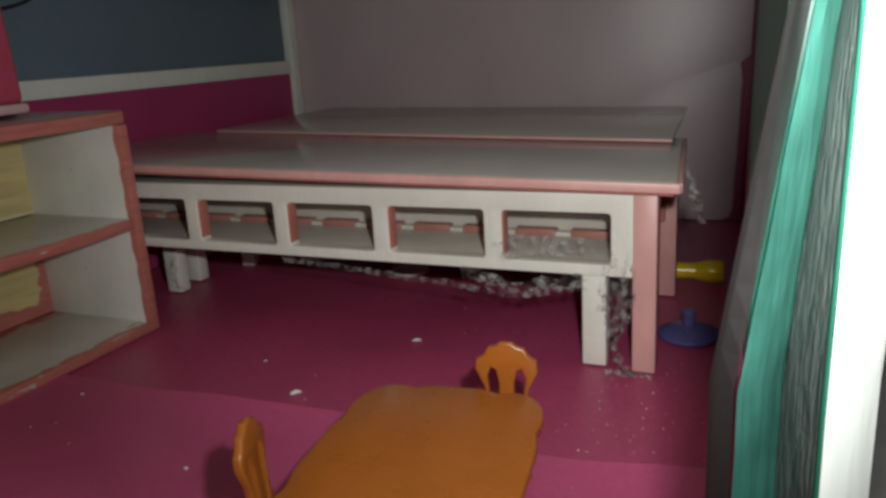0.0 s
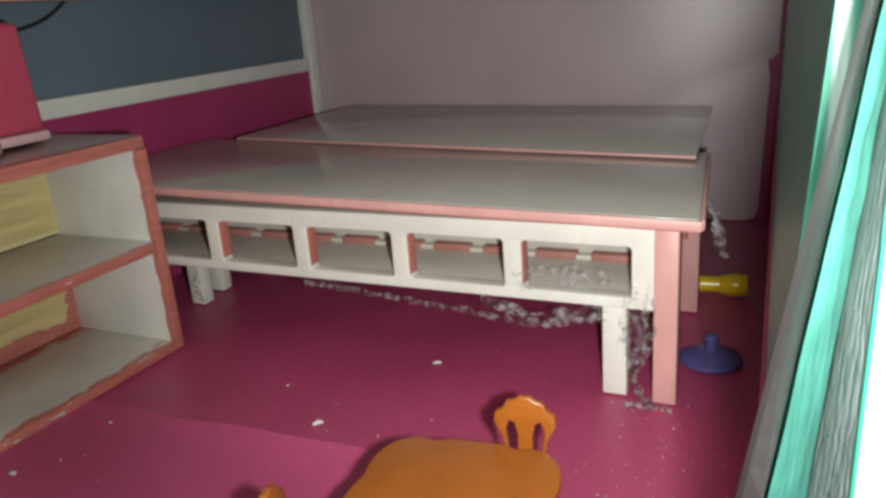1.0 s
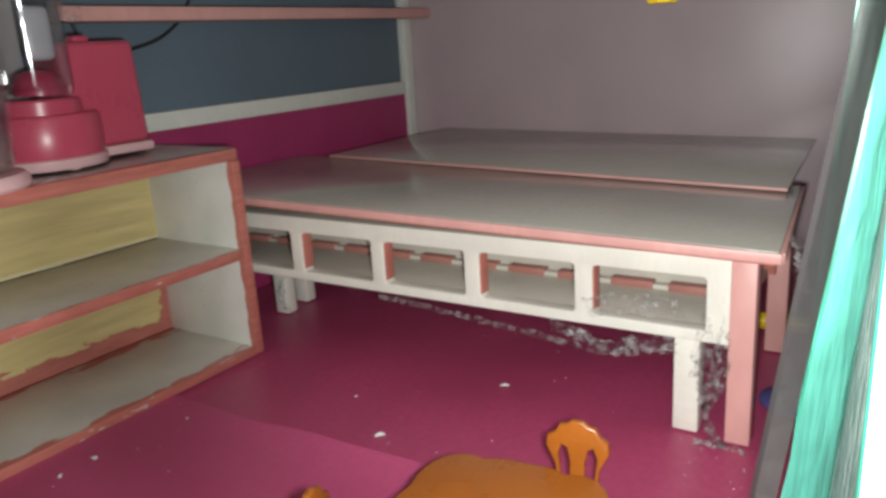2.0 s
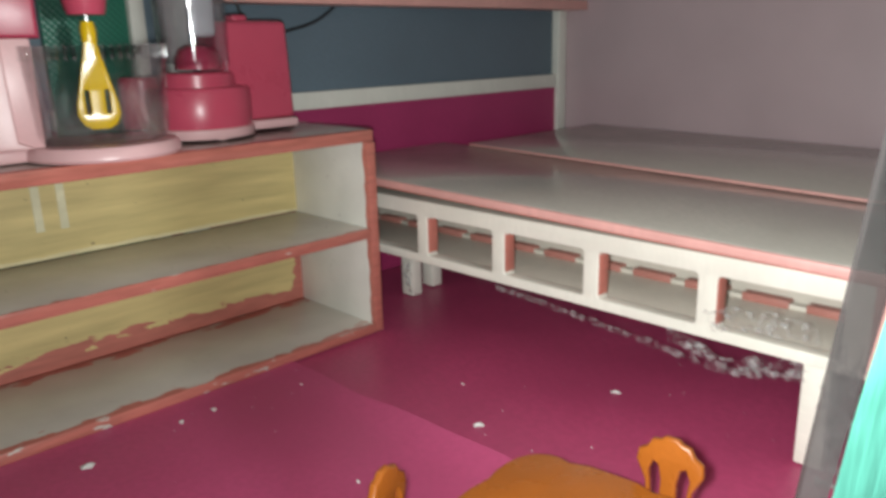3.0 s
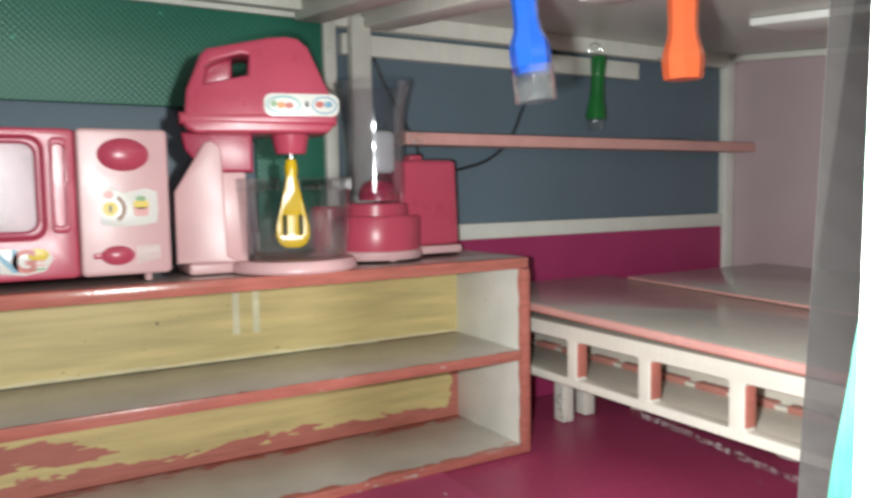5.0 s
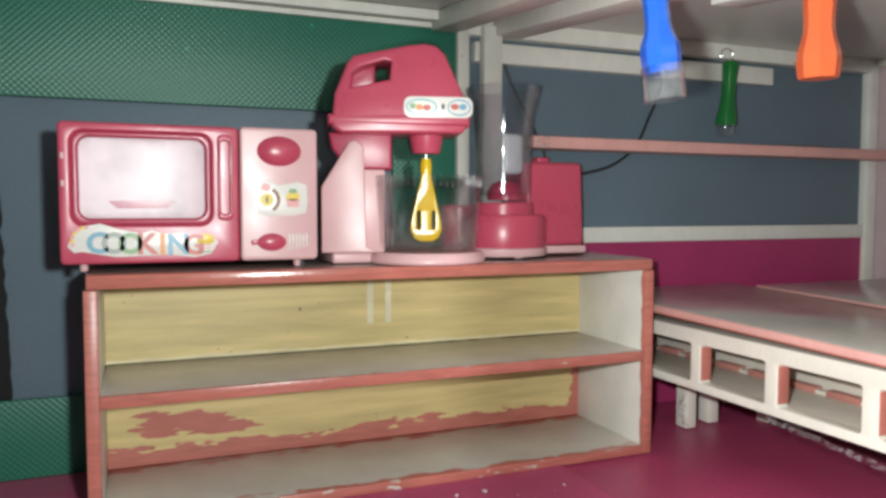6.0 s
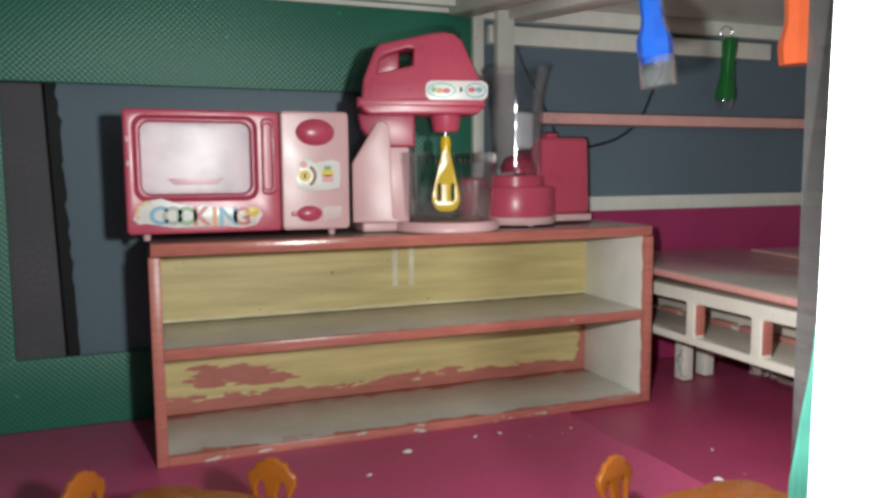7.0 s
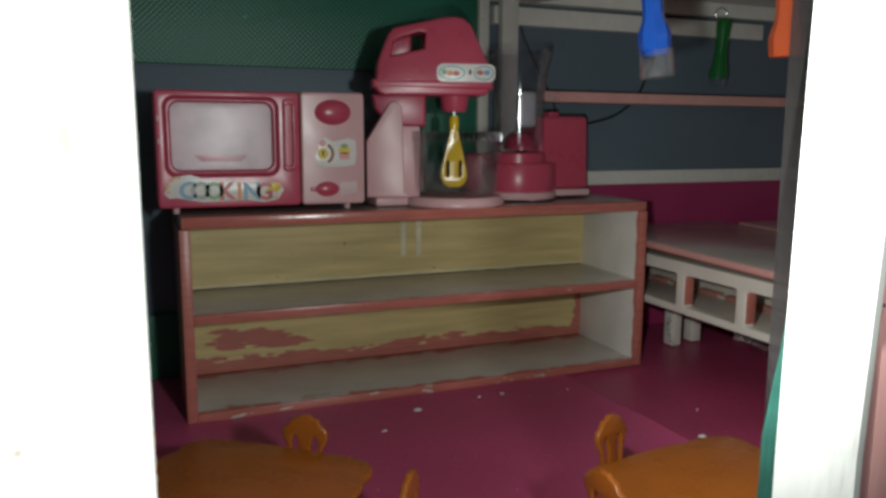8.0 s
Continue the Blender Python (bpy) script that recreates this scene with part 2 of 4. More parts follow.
def thing(name, m, label, category, group="", kind=""):
    ob = new(name)
    ob.empty_display_size = 0.02
    ob.matrix_world = m
    return tagged(ob, label, category, group, kind)


def block(lo, hi, soft=0.0008, segments=2, taper=(1, 1)):
    """A box between two corners with rounded edges; taper scales its top."""
    bm = bmesh.new()
    bmesh.ops.create_cube(bm, size=1)
    mid = [(a + b) / 2 for a, b in zip(lo, hi)]
    for v in bm.verts:
        k = taper if v.co.z > 0 else (1, 1)
        v.co = Vector((mid[0] + v.co.x * k[0] * (hi[0] - lo[0]), mid[1] + v.co.y * k[1] * (hi[1] - lo[1]), mid[2] + v.co.z * (hi[2] - lo[2])))
    if soft:
        bmesh.ops.bevel(bm, geom=bm.edges[:], offset=soft, segments=segments, profile=0.5, affect="EDGES")
    return bm


def lathe(profile, steps=40, squash=1.0):
    """A turned body from rows of radius and height; a radius of 0 closes it."""
    bm = bmesh.new()
    rings = []
    for r, z in profile:
        if r == 0:
            rings.append([bm.verts.new((0, 0, z))])
        else:
            rings.append([bm.verts.new((r * math.cos(2 * math.pi * k / steps), squash * r * math.sin(2 * math.pi * k / steps), z)) for k in range(steps)])
    for a, b in zip(rings, rings[1:]):
        for k in range(steps):
            j = (k + 1) % steps
            quad = [a[k % len(a)], a[j % len(a)], b[j % len(b)], b[k % len(b)]]
            quad = list(dict.fromkeys(quad))
            if len(quad) > 2:
                bm.faces.new(quad)
    bmesh.ops.recalc_face_normals(bm, faces=bm.faces[:])
    return bm


def tube(points, radius, sides=8):
    """A round cord along points."""
    bm = bmesh.new()
    pts = [Vector(p) for p in points]
    rings = []
    for k, p in enumerate(pts):
        d = (pts[min(k + 1, len(pts) - 1)] - pts[max(k - 1, 0)]).normalized()
        a = d.orthogonal().normalized() if abs(d.z) > 0.98 else d.cross(Vector((0, 0, 1))).normalized()
        b = d.cross(a)
        rings.append([bm.verts.new(p + radius * (math.cos(t) * a + math.sin(t) * b)) for t in (2 * math.pi * s / sides for s in range(sides))])
    for a, b in zip(rings, rings[1:]):
        for s in range(sides):
            bm.faces.new((a[s], a[(s + 1) % sides], b[(s + 1) % sides], b[s]))
    bm.faces.new(rings[0]), bm.faces.new(rings[-1])
    bmesh.ops.recalc_face_normals(bm, faces=bm.faces[:])
    return bm


def smooth_path(points, steps=8):
    """Points on a soft curve through the given ones."""
    pts = [Vector(p) for p in points]
    out = []
    for k in range(len(pts) - 1):
        p0, p1, p2, p3 = pts[max(k - 1, 0)], pts[k], pts[k + 1], pts[min(k + 2, len(pts) - 1)]
        for s in range(steps):
            t = s / steps
            out.append(0.5 * ((2 * p1) + (p2 - p0) * t + (2 * p0 - 5 * p1 + 4 * p2 - p3) * t * t + (3 * p1 - p0 - 3 * p2 + p3) * t ** 3))
    return out + [pts[-1]]


def plate(outlines, thick, edge=0.0005, segments=2):
    """A flat board cut from closed outlines in x and y (the later ones are holes), thick along z about 0, edges rounded."""
    cu = bpy.data.curves.new("outline", "CURVE")
    cu.dimensions, cu.fill_mode = "2D", "BOTH"
    cu.extrude, cu.bevel_depth, cu.bevel_resolution = max(thick / 2 - edge, 0.00001), edge, segments
    cu.offset = -edge
    for line in outlines:
        sp = cu.splines.new("POLY")
        sp.points.add(len(line) - 1)
        for p, (x, y) in zip(sp.points, line):
            p.co = (x, y, 0, 1)
        sp.use_cyclic_u = True
    return curve_mesh(cu)


def curve_mesh(cu):
    ob = bpy.data.objects.new("outline", cu)
    scene.collection.objects.link(ob)
    me = bpy.data.meshes.new_from_object(ob.evaluated_get(bpy.context.evaluated_depsgraph_get()))
    bpy.data.objects.remove(ob)
    bm = bmesh.new()
    bm.from_mesh(me)
    bpy.data.meshes.remove(me)
    bmesh.ops.remove_doubles(bm, verts=bm.verts[:], dist=0.00001)
    return bm


def letters(text, size, thick=0.0002):
    cu = bpy.data.curves.new("letters", "FONT")
    cu.body, cu.size, cu.extrude, cu.align_x, cu.align_y = text, size, thick, "CENTER", "CENTER"
    cu.resolution_u, cu.offset = 3, size * 0.034
    return curve_mesh(cu)


def oblong(x0, y0, x1, y1, r, steps=5):
    """The outline of a rectangle with round corners."""
    out = []
    for cx, cy, a in ((x1 - r, y1 - r, 0), (x0 + r, y1 - r, 90), (x0 + r, y0 + r, 180), (x1 - r, y0 + r, 270)):
        out += [(cx + r * math.cos(radians(a + 90 * k / steps)), cy + r * math.sin(radians(a + 90 * k / steps))) for k in range(steps + 1)]
    return out


def oval(cx, cy, rx, ry, steps=28):
    return [(cx + rx * math.cos(2 * math.pi * k / steps), cy + ry * math.sin(2 * math.pi * k / steps)) for k in range(steps)]


UPRIGHT = pose(0, 0, 0, 90)          # turns a flat board to stand facing -y
SIDEWAYS = pose(0, 0, 0, 90, 0, -90)  # turns it to stand facing -x


def structure(name, bm, mat, label, at=None, smooth=True):
    ob = part(name, bm, mat, None, "", at, smooth)
    return tagged(ob, label, name.split("_")[0], "", "structure")


# ---- the doll's house: floor, walls, ceiling ----
BACK, RIGHT = 0.5695, 0.786
SLOPE = 0.09


def ceiling_z(y):
    return 0.353 - SLOPE * (BACK - y)


structure("floor", block((-0.24, 0.05, -0.012), (0.81, 0.60, -0.0012), 0), m_floor, "glossy magenta painted floor of the doll's house", smooth=False)


def floor_sheet():
    """The nearer floor sheet, whose wavy edge lies over the floor and curls up a little."""
    bm = bmesh.new()
    rows = []
    for i in range(41):
        x = -0.2 + 0.516 * i / 40
        row = []
        for j in range(48):
            y = 0.071 + 0.494 * j / 47
            edge = max(0.0, (x - 0.27) / 0.046)
            wave = 0.002 * math.sin(y * 31) + 0.001 * math.sin(y * 77 + 1)
            lift = 0.0046 * edge ** 3 * (0.7 + 0.5 * math.sin(y * 24 + 0.5))
            row.append(bm.verts.new((x + wave * edge, y, 0.0 + max(lift, 0))))
        rows.append(row)
    for a, b in zip(rows, rows[1:]):
        for j in range(47):
            bm.faces.new((a[j], b[j], b[j + 1], a[j + 1]))
    ret = bmesh.ops.extrude_face_region(bm, geom=bm.faces[:])
    bmesh.ops.translate(bm, vec=(0, 0, -0.0009), verts=[v for v in ret["geom"] if isinstance(v, bmesh.types.BMVert)])
    bmesh.ops.recalc_face_normals(bm, faces=bm.faces[:])
    return bm


tagged(part("floor_sheet", floor_sheet(), m_floor_sheet), "glossy magenta vinyl sheet with a lifted wavy edge", "floor sheet", "", "structure")

# back wall: magenta foot, white strip, slate blue board, white upper trims
structure("wall_back_lower", block((0.225, BACK + 0.001, 0), (0.80, BACK + 0.02, 0.160), 0), m_magenta_wall, "magenta painted foot of the back wall", smooth=False)
structure("wall_back_board", block((-0.062, BACK + 0.006, 0.0), (0.80, BACK + 0.02, 0.36), 0.0006), m_blue, "slate blue painted board of the back wall")
structure("wall_back_gap", block((-0.24, BACK + 0.024, 0.0), (0.81, BACK + 0.04, 0.40), 0), material("dark_slate_backing", (0.095, 0.085, 0.100), 0.7, 300.0, 20.0, 0.2, 0.2), "dark hollow behind the boards", smooth=False)
structure("trim_strip", block((0.225, BACK - 0.002, 0.1590), (0.771, BACK + 0.008, 0.1735), 0.001), m_white, "white painted strip along the back wall")
structure("trim_corner", block((0.7705, BACK - 0.004, 0.0), (0.7855, BACK + 0.006, 0.353), 0.001), m_white, "white painted corner strip")
structure("trim_upper", block((0.284, BACK - 0.006, 0.338), (0.770, BACK + 0.008, 0.3525), 0.001), m_white, "white painted trim under the ceiling")
structure("trim_band", block((0.300, BACK - 0.003, 0.3165), (0.634, BACK + 0.008, 0.3335), 0.001), m_white, "pale painted band below the upper trim")

# ragged dark edge of the blue board in the opening of the green sheet
rag = bmesh.new()
strip = []
for k in range(45):
    z = 0.05 + 0.22 * k / 44
    w = 0.0022 + 0.0022 * noise.noise((z * 90, 0, 0)) + 0.0016 * noise.noise((z * 260, 3, 0))
    strip.append((rag.verts.new((-0.0655 + 0.03 * (0.16 - z), BACK + 0.0058, z)), rag.verts.new((-0.0595 + 0.03 * (0.16 - z) + w, BACK + 0.0035 + 0.001 * noise.noise((z * 200, 7, 0)), z))))
for a, b in zip(strip, strip[1:]):
    rag.faces.new((a[0], a[1], b[1], b[0]))
ret = bmesh.ops.extrude_face_region(rag, geom=rag.faces[:])
bmesh.ops.translate(rag, vec=(0, 0.002, 0), verts=[v for v in ret["geom"] if isinstance(v, bmesh.types.BMVert)])
bmesh.ops.recalc_face_normals(rag, faces=rag.faces[:])
structure("trim_ragged_edge", rag, m_black, "torn black tape along the blue board")

green = plate([[(-0.22, 0.0), (0.282, 0.0), (0.282, 0.348), (-0.22, 0.348)], oblong(-0.098, 0.0565, 0.226, 0.268, 0.002)], 0.004, 0.0006)
structure("wall_back_green", green, m_green, "green dotted plastic sheet with a cut-out", pose(0, BACK - 0.001, 0) @ UPRIGHT)
structure("trim_green_top", block((-0.22, BACK - 0.008, 0.340), (0.284, BACK - 0.0035, 0.352), 0.0008), m_white, "white painted trim above the green sheet")
structure("wall_left", block((-0.235, 0.05, 0), (-0.22, 0.60, 0.40), 0), m_green, "green plastic side wall", smooth=False)

pink_sheet = plate([[(0.0, 0.0), (0.470, 0.0), (0.4775, 0.004), (0.4800, 0.012), (0.4840, 0.135), (0.4815, 0.150), (0.490, 0.157), (0.4930, 0.305), (0.0, 0.3515)]], 0.004, 0.0006)
structure("wall_right", pink_sheet, m_pink_wall, "dusty pink glossy laminate side wall", pose(RIGHT + 0.002, BACK - 0.001, 0) @ SIDEWAYS)
structure("wall_right_outer", block((RIGHT + 0.0045, 0.05, 0), (RIGHT + 0.02, 0.60, 0.40), 0), m_magenta_wall, "magenta painted side wall under the pink laminate", smooth=False)


def sloped(x0, x1, y0, y1, low, high, soft=0.0008):
    """A bar under or in the ceiling that follows its fall to the front."""
    bm = block((x0, y0, low), (x1, y1, high), soft)
    for v in bm.verts:
        v.co.z += ceiling_z(v.co.y) - 0.353
    return bm


structure("ceiling", sloped(-0.24, 0.81, 0.05, 0.60, 0.353, 0.368, 0), m_ceiling, "grey glossy board ceiling", smooth=False)
structure("trim_ceiling_right", sloped(RIGHT - 0.008, RIGHT - 0.0005, 0.10, 0.565, 0.3455, 0.3525), m_white, "white painted trim above the side wall")
beam_1 = structure("beam_1", sloped(0.258, 0.281, 0.09, 0.562, 0.338, 0.3525), m_white, "white painted ceiling beam")
beam_2 = structure("beam_2", sloped(0.314, 0.341, 0.09, 0.562, 0.338, 0.3525), m_white, "white painted ceiling beam")
structure("trim_ceiling_left", sloped(-0.22, 0.258, 0.545, 0.562, 0.3445, 0.3525), m_white, "white painted cross bar under the ceiling")
structure("trim_bar_1", sloped(0.568, 0.646, 0.10, 0.385, 0.3465, 0.3525), m_white_bar, "white painted bar under the ceiling")
structure("trim_bar_2", sloped(0.396, 0.422, 0.10, 0.390, 0.3465, 0.3525), m_white_bar, "white painted bar under the ceiling")
structure("post", block((0.3035, 0.5555, 0.0), (0.3205, 0.5665, 0.345), 0.001), m_white, "white painted wooden post")
structure("trim_green_side", block((0.2825, BACK - 0.007, 0.0), (0.2930, BACK + 0.005, 0.345), 0.001), m_white, "narrow white painted upright beside the green sheet")

# front wall with the doorway through which the camera backs out
DOOR_L = -0.0236


def loft(outline, z0, z1, steps=60):
    """An upright body over a plan outline whose corners lean: rows of x, y and their drift per metre of height."""
    bm = bmesh.new()
    rings = []
    for k in range(steps + 1):
        z = z0 + (z1 - z0) * k / steps
        h = min(max(z, 0.12), 0.26) - 0.15
        rings.append([bm.verts.new((x + lx * h, y + ly * h, z)) for x, y, lx, ly in outline])
    n = len(outline)
    for a, b in zip(rings, rings[1:]):
        for k in range(n):
            bm.faces.new((a[k], a[(k + 1) % n], b[(k + 1) % n], b[k]))
    bm.faces.new(rings[0]), bm.faces.new(rings[-1])
    bmesh.ops.recalc_face_normals(bm, faces=bm.faces[:])
    return bm


def brushed_band(p, q, thick, wobble, seed, steps=90):
    """An upright band between two leaning lines, with hand-brushed wavy edges and a swollen middle."""
    bm = bmesh.new()
    rings = []
    for k in range(steps + 1):
        z = 0.36 * k / steps
        h = min(max(z, 0.12), 0.26) - 0.15
        a, b = (Vector((x + lx * h, y + ly * h)) for x, y, lx, ly in (p, q))
        along = (b - a).normalized()
        off = Vector((-along.y, along.x)) * thick
        a = a + along * wobble * noise.noise((z * 45, seed, 0))
        b = b + along * wobble * noise.noise((z * 60, seed + 5, 0))
        row = [a]
        for u in (0.2, 0.4, 0.6, 0.8):
            row.append(a.lerp(b, u) + off * (1 + 0.8 * noise.noise((z * 110, seed, 3 * u)) - 2 * (u - 0.5) ** 2))
        row.append(b)
        row.append(a.lerp(b, 0.5) - off)
        rings.append([bm.verts.new((*c, z)) for c in row])
    for a, b in zip(rings, rings[1:]):
        for k in range(7):
            bm.faces.new((a[k], a[(k + 1) % 7], b[(k + 1) % 7], b[k]))
    bm.faces.new(rings[0]), bm.faces.new(rings[-1])
    bmesh.ops.recalc_face_normals(bm, faces=bm.faces[:])
    return bm


# the casing's leading edge, the corner behind it, the teal arris and the dark stop that juts into the opening
LEAD, LEAD_IN = (0.1448, 0.0492, 0.0, -0.011), (0.1475, 0.0496, 0.0, -0.015)
CORNER, ARRIS = (0.1640, 0.0531, -0.02, -0.073), (0.1542, 0.0593, 0.034, -0.1256)
STOP, STOP_IN = (0.1532, 0.0629, -0.157, -0.145), (0.1545, 0.0638, -0.157, -0.145)
structure("wall_skin_right", loft([LEAD, (0.1655, 0.0385, 0.0, -0.03), (0.1680, 0.0385, 0.0, -0.03), (0.1720, 0.0478, 0.0, -0.03), (0.1715, 0.0525, 0.0, -0.073), (CORNER[0] + 0.0008, CORNER[1] - 0.0010, -0.02, -0.073), (LEAD_IN[0], LEAD_IN[1] - 0.0008, 0.0, -0.011)], 0, 0.40), m_wall_out, "white painted flared casing of the doorway", smooth=False)
structure("trim_line", brushed_band(LEAD_IN, (LEAD[0] + 0.0003, LEAD[1] + 0.0002, 0.0, -0.011), 0.0004, 0.0002, 8.0), m_green, "narrow dark green line along the casing")
structure("trim_tape", brushed_band((CORNER[0] - 0.0012, CORNER[1] + 0.0002, -0.02, -0.073), (LEAD_IN[0] + 0.0001, LEAD_IN[1], 0.0, -0.015), 0.0005, 0.0004, 4.0), m_foil, "crinkled silver tape on the door jamb")
structure("trim_teal", brushed_band(ARRIS, (CORNER[0] - 0.0008, CORNER[1] + 0.0003, -0.02, -0.073), -0.0007, 0.0010, 1.0), m_teal, "teal brushed paint edge of the doorway")
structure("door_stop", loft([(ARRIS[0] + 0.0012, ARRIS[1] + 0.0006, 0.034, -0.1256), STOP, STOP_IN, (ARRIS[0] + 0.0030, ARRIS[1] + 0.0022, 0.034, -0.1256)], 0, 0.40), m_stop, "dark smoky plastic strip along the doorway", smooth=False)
structure("wall_front_right", loft([(0.1735, 0.0490, 0.0, -0.073), (0.81, 0.0480, 0, 0), (0.81, 0.0762, 0, -0.02), (0.1690, 0.0606, 0.0, -0.06), (0.1700, 0.0535, 0.0, -0.073)], 0, 0.40), m_green, "green plastic sheeted front wall beside the doorway", smooth=False)
structure("wall_front_foot", loft([(0.1760, 0.0580, 0.0, -0.05), (0.788, 0.0730, 0, -0.02), (0.788, 0.0770, 0, -0.02), (0.1760, 0.0620, 0.0, -0.05)], 0, 0.115, 20), m_magenta_wall, "magenta painted foot of the front wall", smooth=False)
structure("wall_front_left", block((-0.24, 0.0082, 0), (DOOR_L - 0.008, 0.0150, 0.40), 0.0006), m_reveal, "front wall beside the doorway, shade put into its near-black colour")
structure("wall_skin_right_outer", block((0.1745, 0.0420, 0), (0.81, 0.0440, 0.40), 0.0008), m_wall_out, "white painted outside of the house")
structure("wall_skin_left", block((-0.24, 0.0030, 0), (DOOR_L, 0.0080, 0.40), 0.0010), m_wall_out, "white painted outside of the doorway")
structure("ground", block((-0.55, -0.75, -0.03), (1.1, 0.75, -0.0125), 0), material("dull_tabletop", (0.20, 0.17, 0.15), 0.6, 60.0, 4.0, 0.2), "dull brown support under the doll's house", smooth=False)
m_room = material("room_wall", (0.45, 0.43, 0.40), 0.8, 40.0, 2.0, 0.1)
structure("wall_room_behind", block((-0.55, -0.77, -0.0125), (1.1, -0.75, 0.6), 0), m_room, "plain room wall behind the camera", smooth=False)

# a pink shutter hinged beside the doorway
shutter = thing("shutter", pose(0.1675, 0.0515, 0), "pink painted wooden shutter with two hinges, folded open", "shutter")
part("panel", block((0.003, -0.012, 0.0), (0.10, -0.008, 0.1645), 0.001), m_pink, shutter)
for z0, z1, mat in ((0.1655, 0.1790, m_pink), (0.1796, 0.1965, m_white), (0.1972, 0.2090, m_pink)):
    part("hinge", block((0.0005, -0.013, z0), (0.016, -0.008, z1), 0.0012), mat, shutter)


# ---- open shelf with two compartments ----
SW, SH, SD, ST = 0.400, 0.1525, 0.098, 0.0075
YELLOW_PLY = (0.66, 0.52, 0.24)
SHELF_WHITE = (0.60, 0.56, 0.50)
m_shelf_low = brushed_over("lower_board_paint", SHELF_WHITE, SALMON, (("Y", 0.0050, -1, 0.020), ("Y", 0.0875, 1, 0.026)), 0.3, 0.012, (45, 160, 200))
m_shelf_mid = brushed_over("middle_board_paint", SHELF_WHITE, SALMON, (("Y", 0.0016, -1, 0.005),), 0.25)
m_shelf_top = brushed_over("top_board_paint", (0.50, 0.40, 0.36), SALMON, (("Y", 0.006, -1, 0.004),), 0.2)
m_shelf_side = brushed_over("side_board_paint", (0.74, 0.71, 0.66), SALMON, (("Y", 0.005, -1, 0.006), ("X", 0.0007, -1, 0.0), ("X", 0.3993, 1, 0.0)), 0.35, 0.012, (200, 60, 60))
m_back_up = brushed_over("upper_back_ply", YELLOW_PLY, (0.72, 0.62, 0.38), (("Z", 0.0838, -1, 0.002),), 0.45, 0.012, (60, 60, 300), True)
m_back_low = brushed_over("lower_back_ply", YELLOW_PLY, SALMON, (("Z", 0.0180, -1, 0.012), ("X", 0.384, 1, 0.008), ("Z", 0.0700, 1, 0.010)), 0.45, 0.012, (45, 60, 180), True)
m_tape_mark = material("faded_tape", (0.72, 0.66, 0.46), 0.5, 200.0, 60.0, 0.12)
shelf = thing("shelf_unit", pose(0, 0.45, 0), "low open two-tier shelf with roughly brushed salmon paint edges", "shelf")
part("bottom_board", block((ST, 0.0, 0.0), (SW - ST, SD, ST - 0.001), 0.0006), m_shelf_low, shelf, "white board with ragged salmon paint edges")
part("middle_board", block((ST, 0.0, 0.0735), (SW - ST, SD - 0.003, 0.081), 0.0006), m_shelf_mid, shelf)
part("top_board", block((ST * 0.2, 0.0, SH - 0.0085), (SW - ST * 0.2, SD, SH), 0.0012), m_shelf_top, shelf, "scuffed top board under clear film")
part("side_board", block((0.0, 0.0005, 0.0), (ST, SD, SH - 0.009), 0.0006), m_shelf_side, shelf)
part("side_board", block((SW - ST, 0.0005, 0.0), (SW, SD, SH - 0.009), 0.0006), m_shelf_side, shelf)
part("back_panel", block((ST, SD - 0.003, 0.0815), (SW - ST, SD - 0.0005, SH - 0.009), 0), m_back_up, shelf, "bare yellowish plywood back", smooth=False)
part("back_panel", block((ST, SD - 0.003, 0.0068), (SW - ST, SD - 0.0005, 0.073), 0), m_back_low, shelf, "yellowish plywood back smeared with salmon paint", smooth=False)
for x in (0.197, 0.212):
    part("tape_mark", block((x, SD - 0.0036, 0.100), (x + 0.005, SD - 0.0031, 0.143), 0), m_tape_mark, shelf, smooth=False)


def smear(cx, cz, w, h, seed):
    """A brushed blot of paint with a ragged outline."""
    line = []
    for k in range(60):
        a = 2 * math.pi * k / 60
        r = 1 + 0.35 * noise.noise((2.2 * math.cos(a) + seed, 2.2 * math.sin(a), 0)) + 0.2 * noise.noise((7 * math.cos(a) + seed, 7 * math.sin(a), 5))
        line.append((cx + w * r * math.cos(a), cz + h * r * math.sin(a)))
    return plate([line], 0.0003, 0.00005, 0)


for cx, cz, w, h, seed in ((0.060, 0.036, 0.030, 0.0065, 1.0), (0.042, 0.029, 0.014, 0.0035, 4.0), (0.085, 0.029, 0.026, 0.0050, 8.0), (0.036, 0.043, 0.012, 0.0022, 12.0), (0.028, 0.033, 0.008, 0.0016, 23.0), (0.090, 0.067, 0.034, 0.0035, 14.0), (0.020, 0.067, 0.014, 0.004, 31.0), (0.30, 0.068, 0.035, 0.003, 19.0), (0.335, 0.065, 0.016, 0.004, 27.0)):
    part("paint_smear", smear(cx, cz, w, h, seed), m_salmon, shelf, "", pose(0, SD - 0.0032 - 0.00002 * seed, 0) @ UPRIGHT)
film = bmesh.new()
bmesh.ops.create_grid(film, x_segments=60, y_segments=14, size=0.5)
for v in film.verts:
    x, y = v.co.x, v.co.y
    v.co = Vector((0.2 + x * 0.398, 0.049 + y * 0.097, SH + 0.0006 + 0.0004 * noise.noise((x * 30, y * 9, 0))))
tagged(part("shelf_film", film, m_wrap, None, "", pose(0, 0.45, 0)), "clear cling film stretched over the shelf top", "film")


